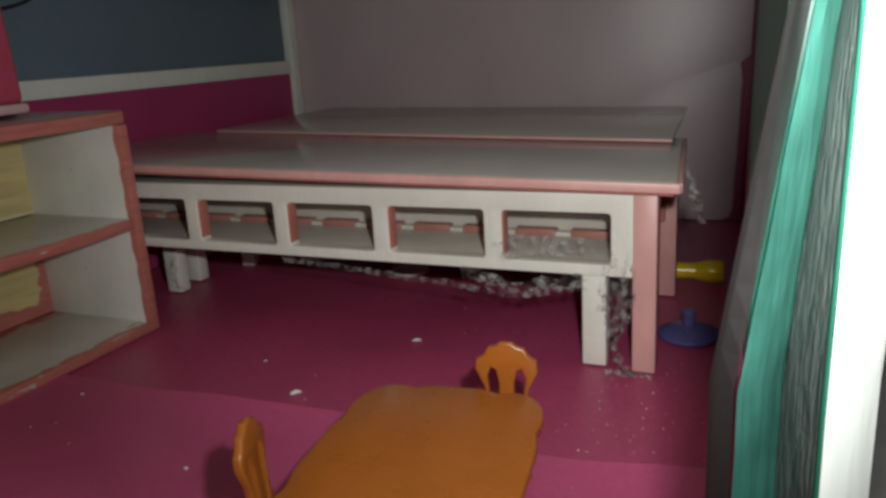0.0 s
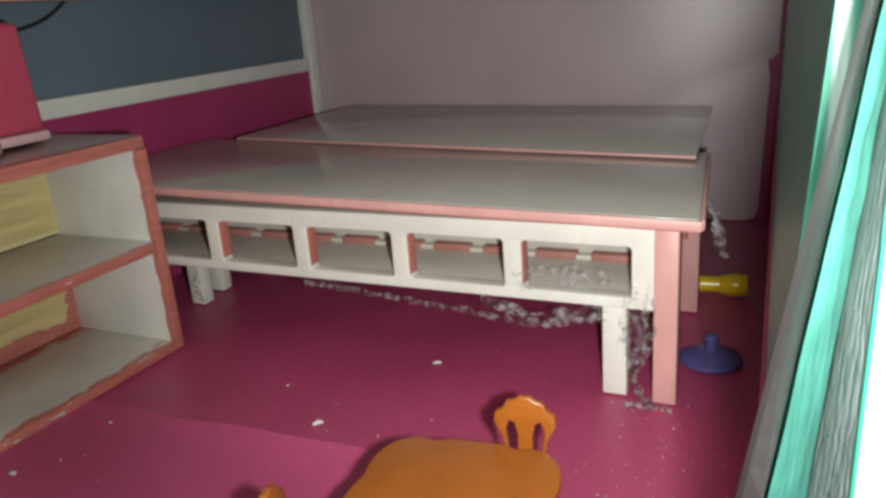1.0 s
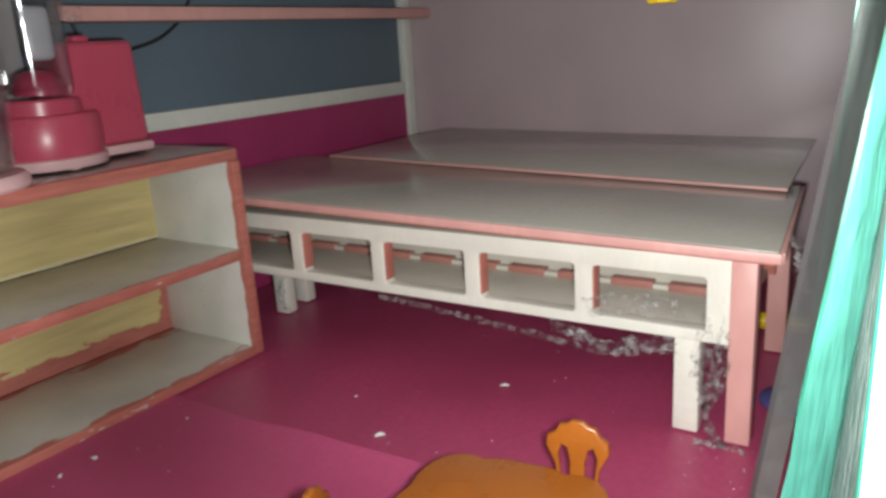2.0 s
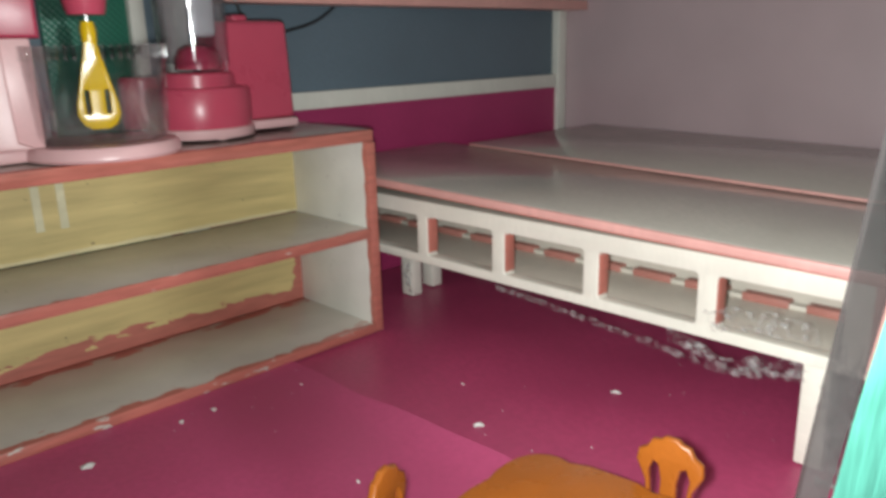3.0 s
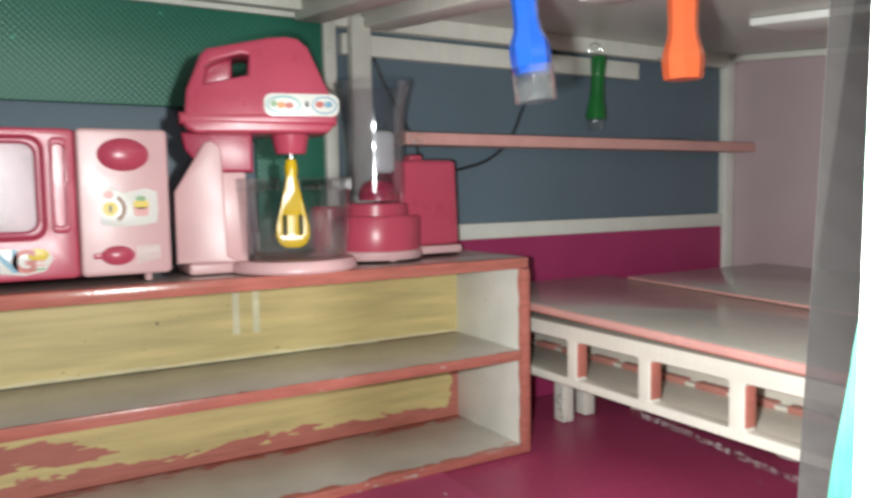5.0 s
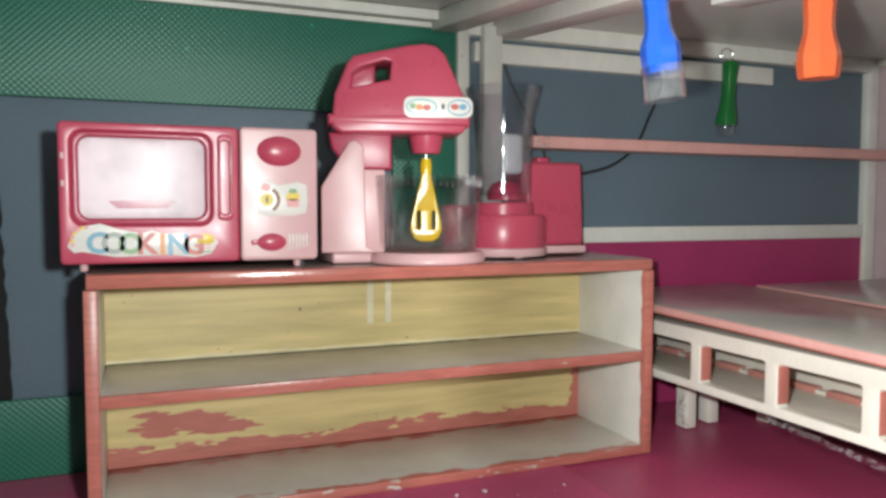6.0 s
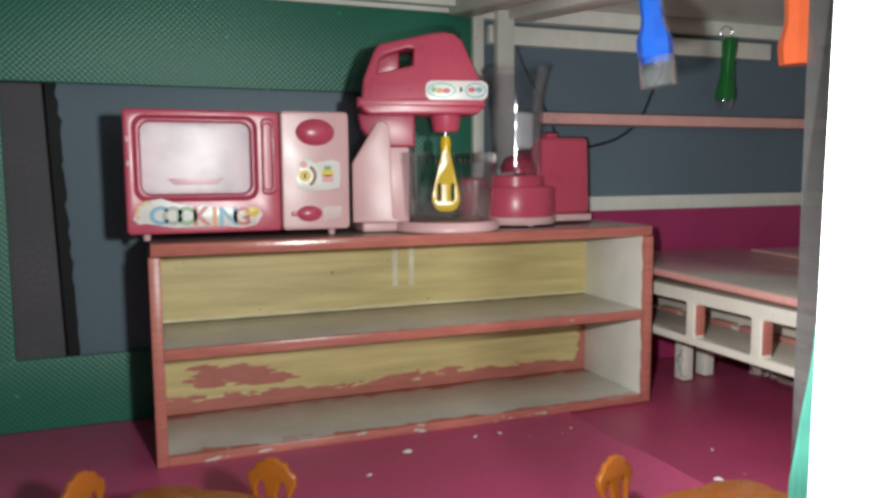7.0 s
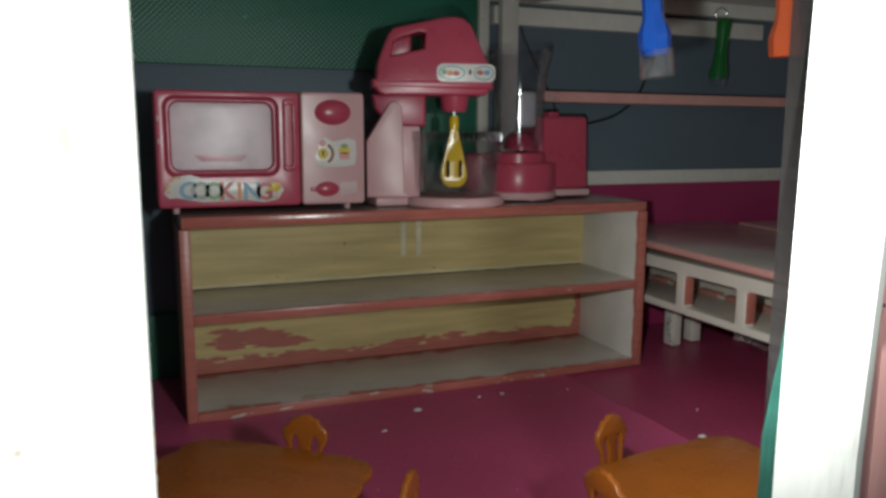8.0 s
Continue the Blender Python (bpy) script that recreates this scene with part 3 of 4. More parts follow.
# ---- white bench with five openings, under the pink table ----
bench = thing("bench", pose(0.418, 0.123, 0), "white painted wooden bench with five openings in its side rail", "bench")
WINDOWS = [(0.0130 + 0.0731 * k, 0.0752 + 0.0732 * k) for k in range(6)]
holes = [oblong(a, 0.0605, b, 0.0895, 0.0022, 3) for a, b in WINDOWS[:5]] + [oblong(WINDOWS[5][0], 0.0605, 0.428, 0.0895, 0.0022, 3)]
rail = plate([[(0.0, 0.054), (0.437, 0.054), (0.437, 0.1005), (0.0, 0.1005)], *holes], 0.010, 0.0007)
# the board is turned so that its first axis runs along +y and it faces -x
RAIL = Matrix(((0, 0, -1, 0), (1, 0, 0, 0), (0, 1, 0, 0), (0, 0, 0, 1)))
part("side_rail", rail, m_white_wood, bench, "", pose(0.005, 0, 0) @ RAIL)
rail = plate([[(0.0, 0.056), (0.437, 0.056), (0.437, 0.098), (0.0, 0.098)], *[oblong(a + 0.006, 0.076, b - 0.018, 0.0895, 0.001, 2) for a, b in WINDOWS[:5]]], 0.008, 0.0006)
part("side_rail", rail, m_salmon, bench, "salmon inner rail with square openings", pose(0.128, 0, 0) @ RAIL)
for a, b in WINDOWS[:5]:
    part("post_lining", block((0.0008, b - 0.0007, 0.0625), (0.0100, b + 0.0001, 0.0880), 0.0003), m_salmon, bench, "salmon painted post side")
for k in range(11):
    part("spacer", block((0.056, 0.022 + 0.0366 * k, 0.0600), (0.064, 0.049 + 0.0366 * k, 0.0648), 0.0006), m_dull_salmon, bench, "dull salmon square spacer")
part("ledge_strip", block((0.0570, 0.006, 0.0600), (0.0635, 0.430, 0.0630), 0.0006), m_plank, bench)
part("plank", block((0.011, 0.004, 0.055), (0.123, 0.433, 0.0600), 0.0006), m_plank, bench, "grey-white inner plank")
# added board that catches bounced light, so the openings stay grey inside
part("bounce_board", block((0.0645, 0.006, 0.0600), (0.0690, 0.430, 0.0918), 0.0006), m_plank, bench)
part("deck", block((0.011, 0.004, 0.092), (0.134, 0.433, 0.0990), 0.0006), m_plank, bench)
for x, y in ((0.001, 0.0157), (0.050, 0.368), (0.080, 0.374), (0.122, 0.0157)):
    part("leg", block((x, y, 0.0), (x + 0.011, y + 0.0135, 0.0545), 0.0007), m_white_wood, bench)

def tilted(bm):
    """The table tops rise a little towards the back wall."""
    for v in bm.verts:
        v.co.z += 0.0178 * v.co.y
    return bm


table = thing("low_table", pose(0.409, 0.098, 0), "long low table with glossy greyed top and pink edges and legs", "table")
def skewed(bm):
    """The top's near end runs a little off square."""
    for v in bm.verts:
        v.co.y += 0.085 * max(v.co.x, 0.0) * (1 - v.co.y / 0.462)
    return tilted(bm)


part("tabletop", skewed(block((0.002, 0.003, 0.1028), (0.168, 0.462, 0.1086), 0.0008)), m_table_top, table)
part("edge_strip", tilted(block((-0.001, 0.0015, 0.1030), (0.002, 0.462, 0.1083), 0.0006)), m_pink, table)
part("under_strip", tilted(block((0.004, 0.005, 0.1008), (0.012, 0.460, 0.1027), 0.0004)), m_salmon, table)
part("end_strip", skewed(block((0.0021, 0.0005, 0.1030), (0.168, 0.0029, 0.1083), 0.0004)), m_pink, table)
for x, y in ((0.0070, 0.0133), (0.1400, 0.0176)):
    part("leg", block((x, y, 0.0), (x + 0.0125, y + 0.0125, 0.1026), 0.0006), m_pink, table)
for x in (0.006, 0.150):
    part("leg", block((x, 0.446, 0.0), (x + 0.0125, 0.4585, 0.1105), 0.0006), m_pink, table)

def askew(bm):
    """The second top's front edge runs aslant, towards the door at its near end."""
    for v in bm.verts:
        if v.co.y < 0.2:
            v.co.y += 0.06 * v.co.x
        if v.co.x < 0.08:
            v.co.x += 0.055 * (v.co.y - 0.425)
    return tilted(bm)


second = thing("low_table", pose(0.5755, 0.098, 0), "low table with a glossy greyed top against the pink wall", "table")
part("tabletop", askew(block((0.0022, 0.022, 0.1087), (0.2080, 0.425, 0.1108), 0.0005)), m_table_top, second)
part("edge_strip", askew(block((-0.0008, 0.022, 0.1087), (0.0021, 0.425, 0.1107), 0.0004)), m_pink, second)
for x in (0.03, 0.190):
    part("leg", block((x, 0.05, 0.0), (x + 0.012, 0.062, 0.1095), 0.0006), m_pink, second)
    part("leg", block((x, 0.405, 0.0), (x + 0.012, 0.417, 0.1158), 0.0006), m_pink, second)


# ---- orange doll's dining sets ----
def wavy_top(w, d, n=72):
    """A table outline with nipped corners."""
    out = []
    for k in range(n):
        a = 2 * math.pi * k / n
        c, s = math.cos(a), math.sin(a)
        r = 1 / (abs(c) ** 5 + abs(s) ** 5) ** 0.2
        nip = 1 - 0.045 * math.exp(-((math.sin(2 * a)) ** 2 - 0.55) ** 2 / 0.03)
        out.append((w * r * nip * c, d * r * nip * s))
    return out


def doll_table(m):
    t = thing("doll_table", m, "small orange plastic doll's dining table with wavy corners", "toy table", "doll dining sets")
    part("tabletop", plate([wavy_top(0.0565, 0.0400)], 0.004, 0.0012), m_orange, t, "", pose(0, 0, 0.043))
    part("apron", plate([oblong(-0.042, -0.027, 0.042, 0.027, 0.004), oblong(-0.039, -0.024, 0.039, 0.024, 0.003)], 0.006, 0.0004), m_orange, t, "", pose(0, 0, 0.0375))
    for sx in (-1, 1):
        for sy in (-1, 1):
            part("leg", lathe([(0, 0), (0.0022, 0), (0.0018, 0.004), (0.0030, 0.012), (0.0022, 0.022), (0.0034, 0.032), (0.0034, 0.041), (0, 0.041)], 14), m_orange, t, "", pose(sx * 0.038, sy * 0.023, 0))
    return t


def doll_chair(m):
    """Faces +y; the back stands at y = 0."""
    c = thing("doll_chair", m, "small orange plastic doll's chair with a shaped openwork back", "toy chair", "doll dining sets")
    half = [(0.0085, 0.0), (0.0100, 0.012), (0.0088, 0.020), (0.0095, 0.026), (0.0135, 0.034), (0.0128, 0.0385), (0.0095, 0.0405), (0.0075, 0.0440), (0.0045, 0.0445), (0.0025, 0.0462)]
    line = half + [(-x, y) for x, y in reversed(half)]
    slot = [(0.0035, 0.012), (0.0066, 0.012), (0.0074, 0.024), (0.0082, 0.031), (0.0066, 0.0350), (0.0045, 0.0340), (0.0032, 0.028)]
    back = plate([line, slot, [(-x, y) for x, y in reversed(slot)]], 0.0034, 0.0010)
    part("backrest", back, m_orange, c, "", pose(0, 0, 0.0150) @ pose(0, 0, 0, 94))
    part("seat", plate([oblong(-0.0125, 0.0, 0.0125, 0.024, 0.004)], 0.003, 0.001), m_orange, c, "", pose(0, 0, 0.0165))
    for x in (-0.009, 0.009):
        for y in (0.0025, 0.0205):
            part("leg", lathe([(0, 0), (0.0016, 0), (0.0014, 0.004), (0.0022, 0.009), (0.0020, 0.0155), (0, 0.0155)], 12), m_orange, c, "", pose(x, y, 0))
    return c


T1 = pose(0.2290, 0.1670, 0, 0, 0, 7)
T2 = pose(0.018, 0.250, 0, 0, 0, -39)
first_table = doll_table(T1)
copy_thing(first_table, T2)
first_chair = doll_chair(pose(0.2960, 0.1565, 0, 0, 0, 97))
for x, y, turn in ((0.2095, 0.2195, 200), (0.1690, 0.1640, -83), (0.0515, 0.2800, 141), (-0.0300, 0.2960, -129), (0.0805, 0.1975, 53)):
    copy_thing(first_chair, pose(x, y, 0, 0, 0, turn))


# ---- toy microwave oven ----
TOP = SH + 0.0012
oven = thing("toy_microwave", pose(-0.012, 0.4605, TOP), "rose and pale pink toy microwave oven with a cooking sticker", "toy microwave")
OH = 0.0880
part("body", block((0.0, 0.010, 0.004), (0.151, 0.082, OH), 0.003, 3), m_rose, oven)
door = part("door", plate([oblong(0.0, 0.0045, 0.1015, OH, 0.003), oblong(0.0065, 0.0275, 0.0850, 0.0830, 0.007)], 0.011, 0.0016, 3), m_rose, oven, "", pose(0, 0.0055, 0) @ UPRIGHT)
part("window_frame", plate([oblong(0.0062, 0.0272, 0.0853, 0.0833, 0.007), oblong(0.0105, 0.0315, 0.0815, 0.0795, 0.006)], 0.008, 0.0016, 3), m_rose_dark, door, "", pose(0, 0.0062, 0) @ UPRIGHT)
part("window_pane", plate([oblong(0.0100, 0.0310, 0.0820, 0.0800, 0.006)], 0.0012, 0.0003), m_pane, door, "clear plastic pane", pose(0, 0.0050, 0) @ UPRIGHT)
part("cavity", block((0.0102, 0.0085, 0.0312), (0.0818, 0.0096, 0.0798), 0.0003), m_window_back, oven, "milky pink oven cavity")
part("turntable", plate([[(0.026, 0.0420), (0.064, 0.0420), (0.059, 0.0375), (0.031, 0.0375)]], 0.001, 0.0002), m_rose, oven, "rose turntable dish", pose(0, 0.0078, 0) @ UPRIGHT)
part("handle", plate([oblong(0.0885, 0.030, 0.0975, 0.083, 0.003), oblong(0.0905, 0.034, 0.0955, 0.079, 0.002)], 0.004, 0.0012), m_rose, door, "", pose(0, -0.0012, 0) @ UPRIGHT)
for z in (0.050, 0.066):
    part("hinge", block((0.0012, -0.0015, z), (0.0034, 0.0008, z + 0.004), 0.0006), m_pale, door)
panel = part("control_panel", plate([oblong(0.1022, 0.0045, 0.151, OH + 0.0005, 0.003)], 0.012, 0.0016, 3), m_pale, oven, "", pose(0, 0.0052, 0) @ UPRIGHT)
part("button", lathe([(0, 0.0046), (0.006, 0.0042), (0.0115, 0.0026), (0.0142, 0.0), (0, 0)], 36, 0.68), m_rose, panel, "oval rose button", pose(0.1265, -0.0006, 0.0738) @ UPRIGHT)
part("dial", lathe([(0, 0.0036), (0.005, 0.0032), (0.0085, 0.0018), (0.0092, 0.0), (0, 0)], 32, 0.62), m_rose, panel, "oval rose dial", pose(0.1215, -0.0006, 0.0160) @ UPRIGHT)
part("dial_pointer", block((0.1085, -0.0022, 0.0145), (0.1150, -0.0006, 0.0178), 0.0006), m_rose, panel)
for k in range(6):
    part("vent_slot", block((0.1322 + 0.0022 * k, -0.0013, 0.0105 + 0.0005 * k), (0.1333 + 0.0022 * k, -0.0004, 0.0215), 0.0003), m_sticker, panel)
for x, y in ((0.012, 0.008), (0.139, 0.008), (0.012, 0.072), (0.139, 0.072)):
    part("foot", lathe([(0, 0), (0.0022, 0), (0.0026, 0.0046), (0, 0.0046)], 12), m_pale, oven, "", pose(x, y, 0))

sticker = part("sticker", plate([[(0.012, 0.012), (0.030, 0.0085), (0.060, 0.0095), (0.074, 0.0075), (0.084, 0.0095), (0.0885, 0.0165), (0.085, 0.0215), (0.076, 0.0205), (0.068, 0.0225), (0.056, 0.0222), (0.050, 0.0245), (0.044, 0.0225), (0.032, 0.0250), (0.022, 0.0285), (0.012, 0.0270), (0.0065, 0.0210), (0.0040, 0.0150), (0.0075, 0.0115)]], 0.0004, 0.0001), m_sticker, door, "white cut-out sticker", pose(0, -0.0004, 0) @ UPRIGHT)
for k, (ch, ink) in enumerate(zip("COOKING", ("blue", "grey", "green", "red", "orange", "blue", "red"))):
    part("letter", letters(ch, 0.0170), INK[ink], sticker, "", pose(0.0200 + 0.0090 * k, -0.0008, 0.0165 - 0.0003 * k) @ UPRIGHT)
part("badge", plate([oval(0.0810, 0.0185, 0.0052, 0.0035)], 0.0003, 0.0001), INK["yellow"], sticker, "", pose(0, -0.0008, 0) @ UPRIGHT)
for k in range(3):
    part("print_line", block((0.0765, -0.0010, 0.0102 + 0.0022 * k), (0.0840, -0.0007, 0.0113 + 0.0022 * k), 0), INK["rose" if k else "green"], sticker, smooth=False)
for k in range(7):
    a = radians(95 + 17 * k)
    part("print_dot", lathe([(0, 0.0003), (0.0012, 0.0003), (0.0012, 0), (0, 0)], 10), INK["yellow" if k % 2 else "rose"], sticker, "", pose(0.0150 + 0.0085 * math.cos(a), -0.0007, 0.0185 + 0.0080 * math.sin(a)) @ UPRIGHT)
dial_sticker = part("sticker", plate([[(0.1135, 0.034), (0.120, 0.0325), (0.136, 0.0330), (0.1435, 0.0345), (0.1445, 0.042), (0.1440, 0.0525), (0.138, 0.0545), (0.126, 0.0520), (0.120, 0.0555), (0.1145, 0.0525), (0.1155, 0.047), (0.1125, 0.0415)]], 0.0004, 0.0001), m_sticker, panel, "white sticker with a dial and a cake", pose(0, -0.0009, 0) @ UPRIGHT)
for name, line, ink in (("print_dial", oval(0.1185, 0.0430, 0.0042, 0.0042), "yellow"), ("print_mark", oblong(0.1178, 0.0410, 0.1192, 0.0450, 0.0004), "black"), ("print_cake", [(0.1315, 0.0385), (0.1385, 0.0385), (0.1395, 0.0435), (0.1305, 0.0435)], "rose"), ("print_icing", oval(0.1350, 0.0452, 0.0045, 0.0028), "yellow"), ("print_leaf", oval(0.1350, 0.0486, 0.0028, 0.0016), "green"), ("print_blossom", oval(0.1178, 0.0508, 0.0028, 0.0026), "rose")):
    part(name, plate([line], 0.0003, 0.00005, 0), INK[ink], dial_sticker, "", pose(0, -0.00125 - (0.0002 if name in ("print_mark", "print_leaf") else 0), 0) @ UPRIGHT)
ring = [(0.1185 + r * math.cos(radians(a)), 0.0430 + r * math.sin(radians(a))) for r, span in ((0.0085, range(-60, 61, 10)), (0.0062, range(60, -61, -10))) for a in span]
part("print_arc", plate([ring], 0.0003, 0.00005, 0), INK["brown"], dial_sticker, "", pose(0, -0.00125, 0) @ UPRIGHT)


# ---- toy stand mixer ----
mixer = thing("toy_stand_mixer", pose(0.2200, 0.4740, TOP), "rose toy stand mixer with clear bowl and yellow whisk", "toy mixer")
part("base_disc", lathe([(0, 0), (0.041, 0), (0.0420, 0.0015), (0.0415, 0.0055), (0.0395, 0.0075), (0, 0.0075)], 56), m_pale, mixer)
part("base_foot", block((-0.068, -0.002, 0.0), (-0.020, 0.040, 0.0075), 0.002, 3), m_pale, mixer)
part("bowl", lathe([(0, 0.0080), (0.030, 0.0080), (0.0345, 0.0095), (0.0365, 0.014), (0.0385, 0.050), (0.0392, 0.0600), (0.0384, 0.0600), (0.0357, 0.0145), (0.030, 0.0100), (0, 0.0100)], 56), m_clear, mixer, "ribbed clear plastic bowl")
for k in range(56):
    a = 2 * math.pi * k / 56
    part("bowl_rib", block((-0.0007, -0.0004, 0.0), (0.0007, 0.0004, 0.0075), 0.0002, 1), m_rib, mixer, "", pose(0.0390 * math.cos(a), 0.0390 * math.sin(a), 0.0525, 0, 0, math.degrees(a) + 90))
# the head in profile: x along it, y up; turned a little towards the front
HEAD = pose(0, 0, 0, 0, 0, -14)


def shorter(points):
    return [(-0.0205 + 0.84 * (x + 0.0185), 0.0875 + 0.95 * (y - 0.0875)) for x, y in points]


profile = [(-0.0740, 0.0950), (-0.0715, 0.1010), (-0.0700, 0.1150), (-0.0600, 0.1370), (-0.0550, 0.1425), (-0.0100, 0.1515), (0.0030, 0.1528), (0.0120, 0.1515), (0.0190, 0.1460), (0.0350, 0.1130), (0.0375, 0.1000), (0.0365, 0.0930), (0.0320, 0.0885), (-0.0640, 0.0875), (-0.0700, 0.0900)]
grip = [(-0.0575, 0.1195), (-0.0260, 0.1260), (-0.0245, 0.1390), (-0.0300, 0.1400), (-0.0500, 0.1345), (-0.0560, 0.1310)]
head = plate([shorter(profile), shorter(grip)], 0.050, 0.0022, 3)
for v in head.verts:  # narrower towards the top and the nose
    v.co.z *= 1 - 0.42 * max(0.0, (v.co.y - 0.100) / 0.053) ** 1.3 - 0.10 * max(0.0, v.co.x / 0.037)
part("head", head, m_rose, mixer, "", HEAD @ UPRIGHT)
part("grip_web", plate([shorter([(-0.0580, 0.1190), (-0.0370, 0.1235), (-0.0370, 0.1385), (-0.0500, 0.1350), (-0.0565, 0.1315)])], 0.016, 0.002), m_rose_dark, mixer, "", HEAD @ UPRIGHT)
part("head_skirt", plate([shorter([(-0.0755, 0.0935), (0.0385, 0.0935), (0.0385, 0.1010), (-0.0755, 0.1010)])], 0.050, 0.0025, 3), m_rose, mixer, "", HEAD @ UPRIGHT)
part("rear_pivot", plate([[(-0.056, 0.0660), (-0.0460, 0.0640), (-0.0250, 0.0640), (-0.0250, 0.0890), (-0.0680, 0.0890), (-0.0660, 0.0780)]], 0.026, 0.002), m_rose_dark, mixer, "", HEAD @ UPRIGHT)
side = [(-0.0730, 0.0075), (-0.0730, 0.0520), (-0.0545, 0.0820), (-0.0500, 0.0835), (-0.0445, 0.0790), (-0.0425, 0.0115), (-0.0340, 0.0075)]
for y in (-0.0165, 0.0165):
    part("stand_cheek", plate([side], 0.005, 0.0012), m_pale, mixer, "", HEAD @ pose(0, y, 0) @ UPRIGHT)
part("stand_web", block((-0.066, -0.014, 0.0075), (-0.030, 0.014, 0.0640), 0.001), m_pale, mixer, "", HEAD)
part("spindle_housing", lathe([(0, 0.0760), (0.0095, 0.0760), (0.0105, 0.0790), (0.0125, 0.0900), (0, 0.0900)], 32), m_rose, mixer)
part("spindle", lathe([(0, 0.066), (0.0012, 0.066), (0.0012, 0.0765), (0, 0.0765)], 12), m_steel, mixer)
whisk_line = [(0.0028, 0.0720), (0.0030, 0.0620), (0.0052, 0.0520), (0.0108, 0.0280), (0.0112, 0.0220), (0.0085, 0.0165), (0.0045, 0.0142)]
whisk_line = whisk_line + [(-x, z) for x, z in reversed(whisk_line)]
cuts = [oblong(s * 0.0052 - 0.0013, 0.0225, s * 0.0052 + 0.0013, 0.0360, 0.0011, 3) for s in (-1, 1)]
part("whisk", plate([whisk_line, *cuts], 0.0045, 0.0005), m_yellow, mixer, "yellow plastic whisk blade", pose(0, 0, 0, 0, 0, -15) @ UPRIGHT)
part("whisk_collar", lathe([(0, 0.0615), (0.0038, 0.0615), (0.0042, 0.0680), (0.0032, 0.0725), (0, 0.0725)], 20), m_yellow, mixer)
band = part("sticker", plate([oblong(-0.0180, 0.0985, 0.0288, 0.1125, 0.005)], 0.0004, 0.0001), m_sticker, mixer, "white sticker with printed ovals", HEAD @ pose(0, -0.0253, 0) @ UPRIGHT)
for cx, rx, ink in ((-0.0060, 0.0105, "teal"), (0.0195, 0.0080, "blue")):
    part("print_ring", plate([oval(cx, 0.1055, rx, 0.0055), oval(cx, 0.1055, rx - 0.0009, 0.0046)], 0.0003, 0.00005, 0), INK[ink], band, "", HEAD @ pose(0, -0.0257, 0) @ UPRIGHT)
for cx, w, ink in ((-0.0120, 0.0020, "green"), (-0.0075, 0.0024, "orange"), (-0.0025, 0.0028, "red"), (0.0165, 0.0028, "red"), (0.0220, 0.0026, "blue"), (0.0085, 0.0012, "black")):
    part("print_mark", plate([oval(cx, 0.1055 + 0.0006 * math.sin(cx * 900), w, 0.0020)], 0.0003, 0.00005, 0), INK[ink], band, "", HEAD @ pose(0, -0.0257, 0) @ UPRIGHT)


# ---- toy food processor ----
proc = thing("toy_food_processor", pose(0.2960, 0.5040, TOP), "rose toy food processor with a tall clear jug", "toy food processor")
part("base_ring", lathe([(0, 0.0012), (0.0335, 0.0012), (0.0345, 0.0025), (0.0345, 0.0070), (0.0330, 0.0078), (0, 0.0078)], 48), m_pale, proc)
part("base", lathe([(0, 0.0078), (0.0330, 0.0078), (0.0336, 0.012), (0.0336, 0.0300), (0.0322, 0.0325), (0.0245, 0.0330), (0.0240, 0.0405), (0.0225, 0.0420), (0, 0.0420)], 48), m_rose, proc)
part("jug", lathe([(0.0, 0.0425), (0.0205, 0.0425), (0.0220, 0.0480), (0.0226, 0.0900), (0.0245, 0.1100), (0.0296, 0.1300), (0.0288, 0.1302), (0.0237, 0.1100), (0.0217, 0.0900), (0.0211, 0.0490), (0, 0.0440)], 48), m_smoke, proc, "clear flared plastic jug")
part("side_cup", lathe([(0, 0.0078), (0.0130, 0.0078), (0.0136, 0.012), (0.0136, 0.0380), (0.0120, 0.0400), (0, 0.0400)], 28), m_rose, proc, "", pose(-0.0290, 0.0200, 0))
part("cutter", lathe([(0, 0.044), (0.0150, 0.044), (0.0150, 0.050), (0.0120, 0.0560), (0.0060, 0.0590), (0, 0.0590)], 28), m_rose_dark, proc, "rose cutter inside the jug", pose(0.003, 0.001, 0))
part("scoop", block((-0.001, -0.004, 0.0640), (0.0165, 0.004, 0.0960), 0.004, 3), m_milky, proc, "milky white insert in the jug")
part("motor_box", block((0.0180, -0.004, 0.0078), (0.0725, 0.0360, 0.0745), 0.004, 3, (0.94, 0.92)), m_rose, proc)
part("motor_foot", block((0.0170, -0.005, 0.0012), (0.0740, 0.0370, 0.0077), 0.002), m_pale, proc)
part("switch_knob", block((0.0330, 0.004, 0.0740), (0.0440, 0.016, 0.0785), 0.0018, 3), m_rose, proc)
for a in (200, 270, 340, 60):
    part("foot", lathe([(0, -0.0), (0.003, -0.0), (0.0034, 0.0014), (0, 0.0014)], 12), m_pale, proc, "", pose(0.027 * math.cos(radians(a)), 0.027 * math.sin(radians(a)), 0))


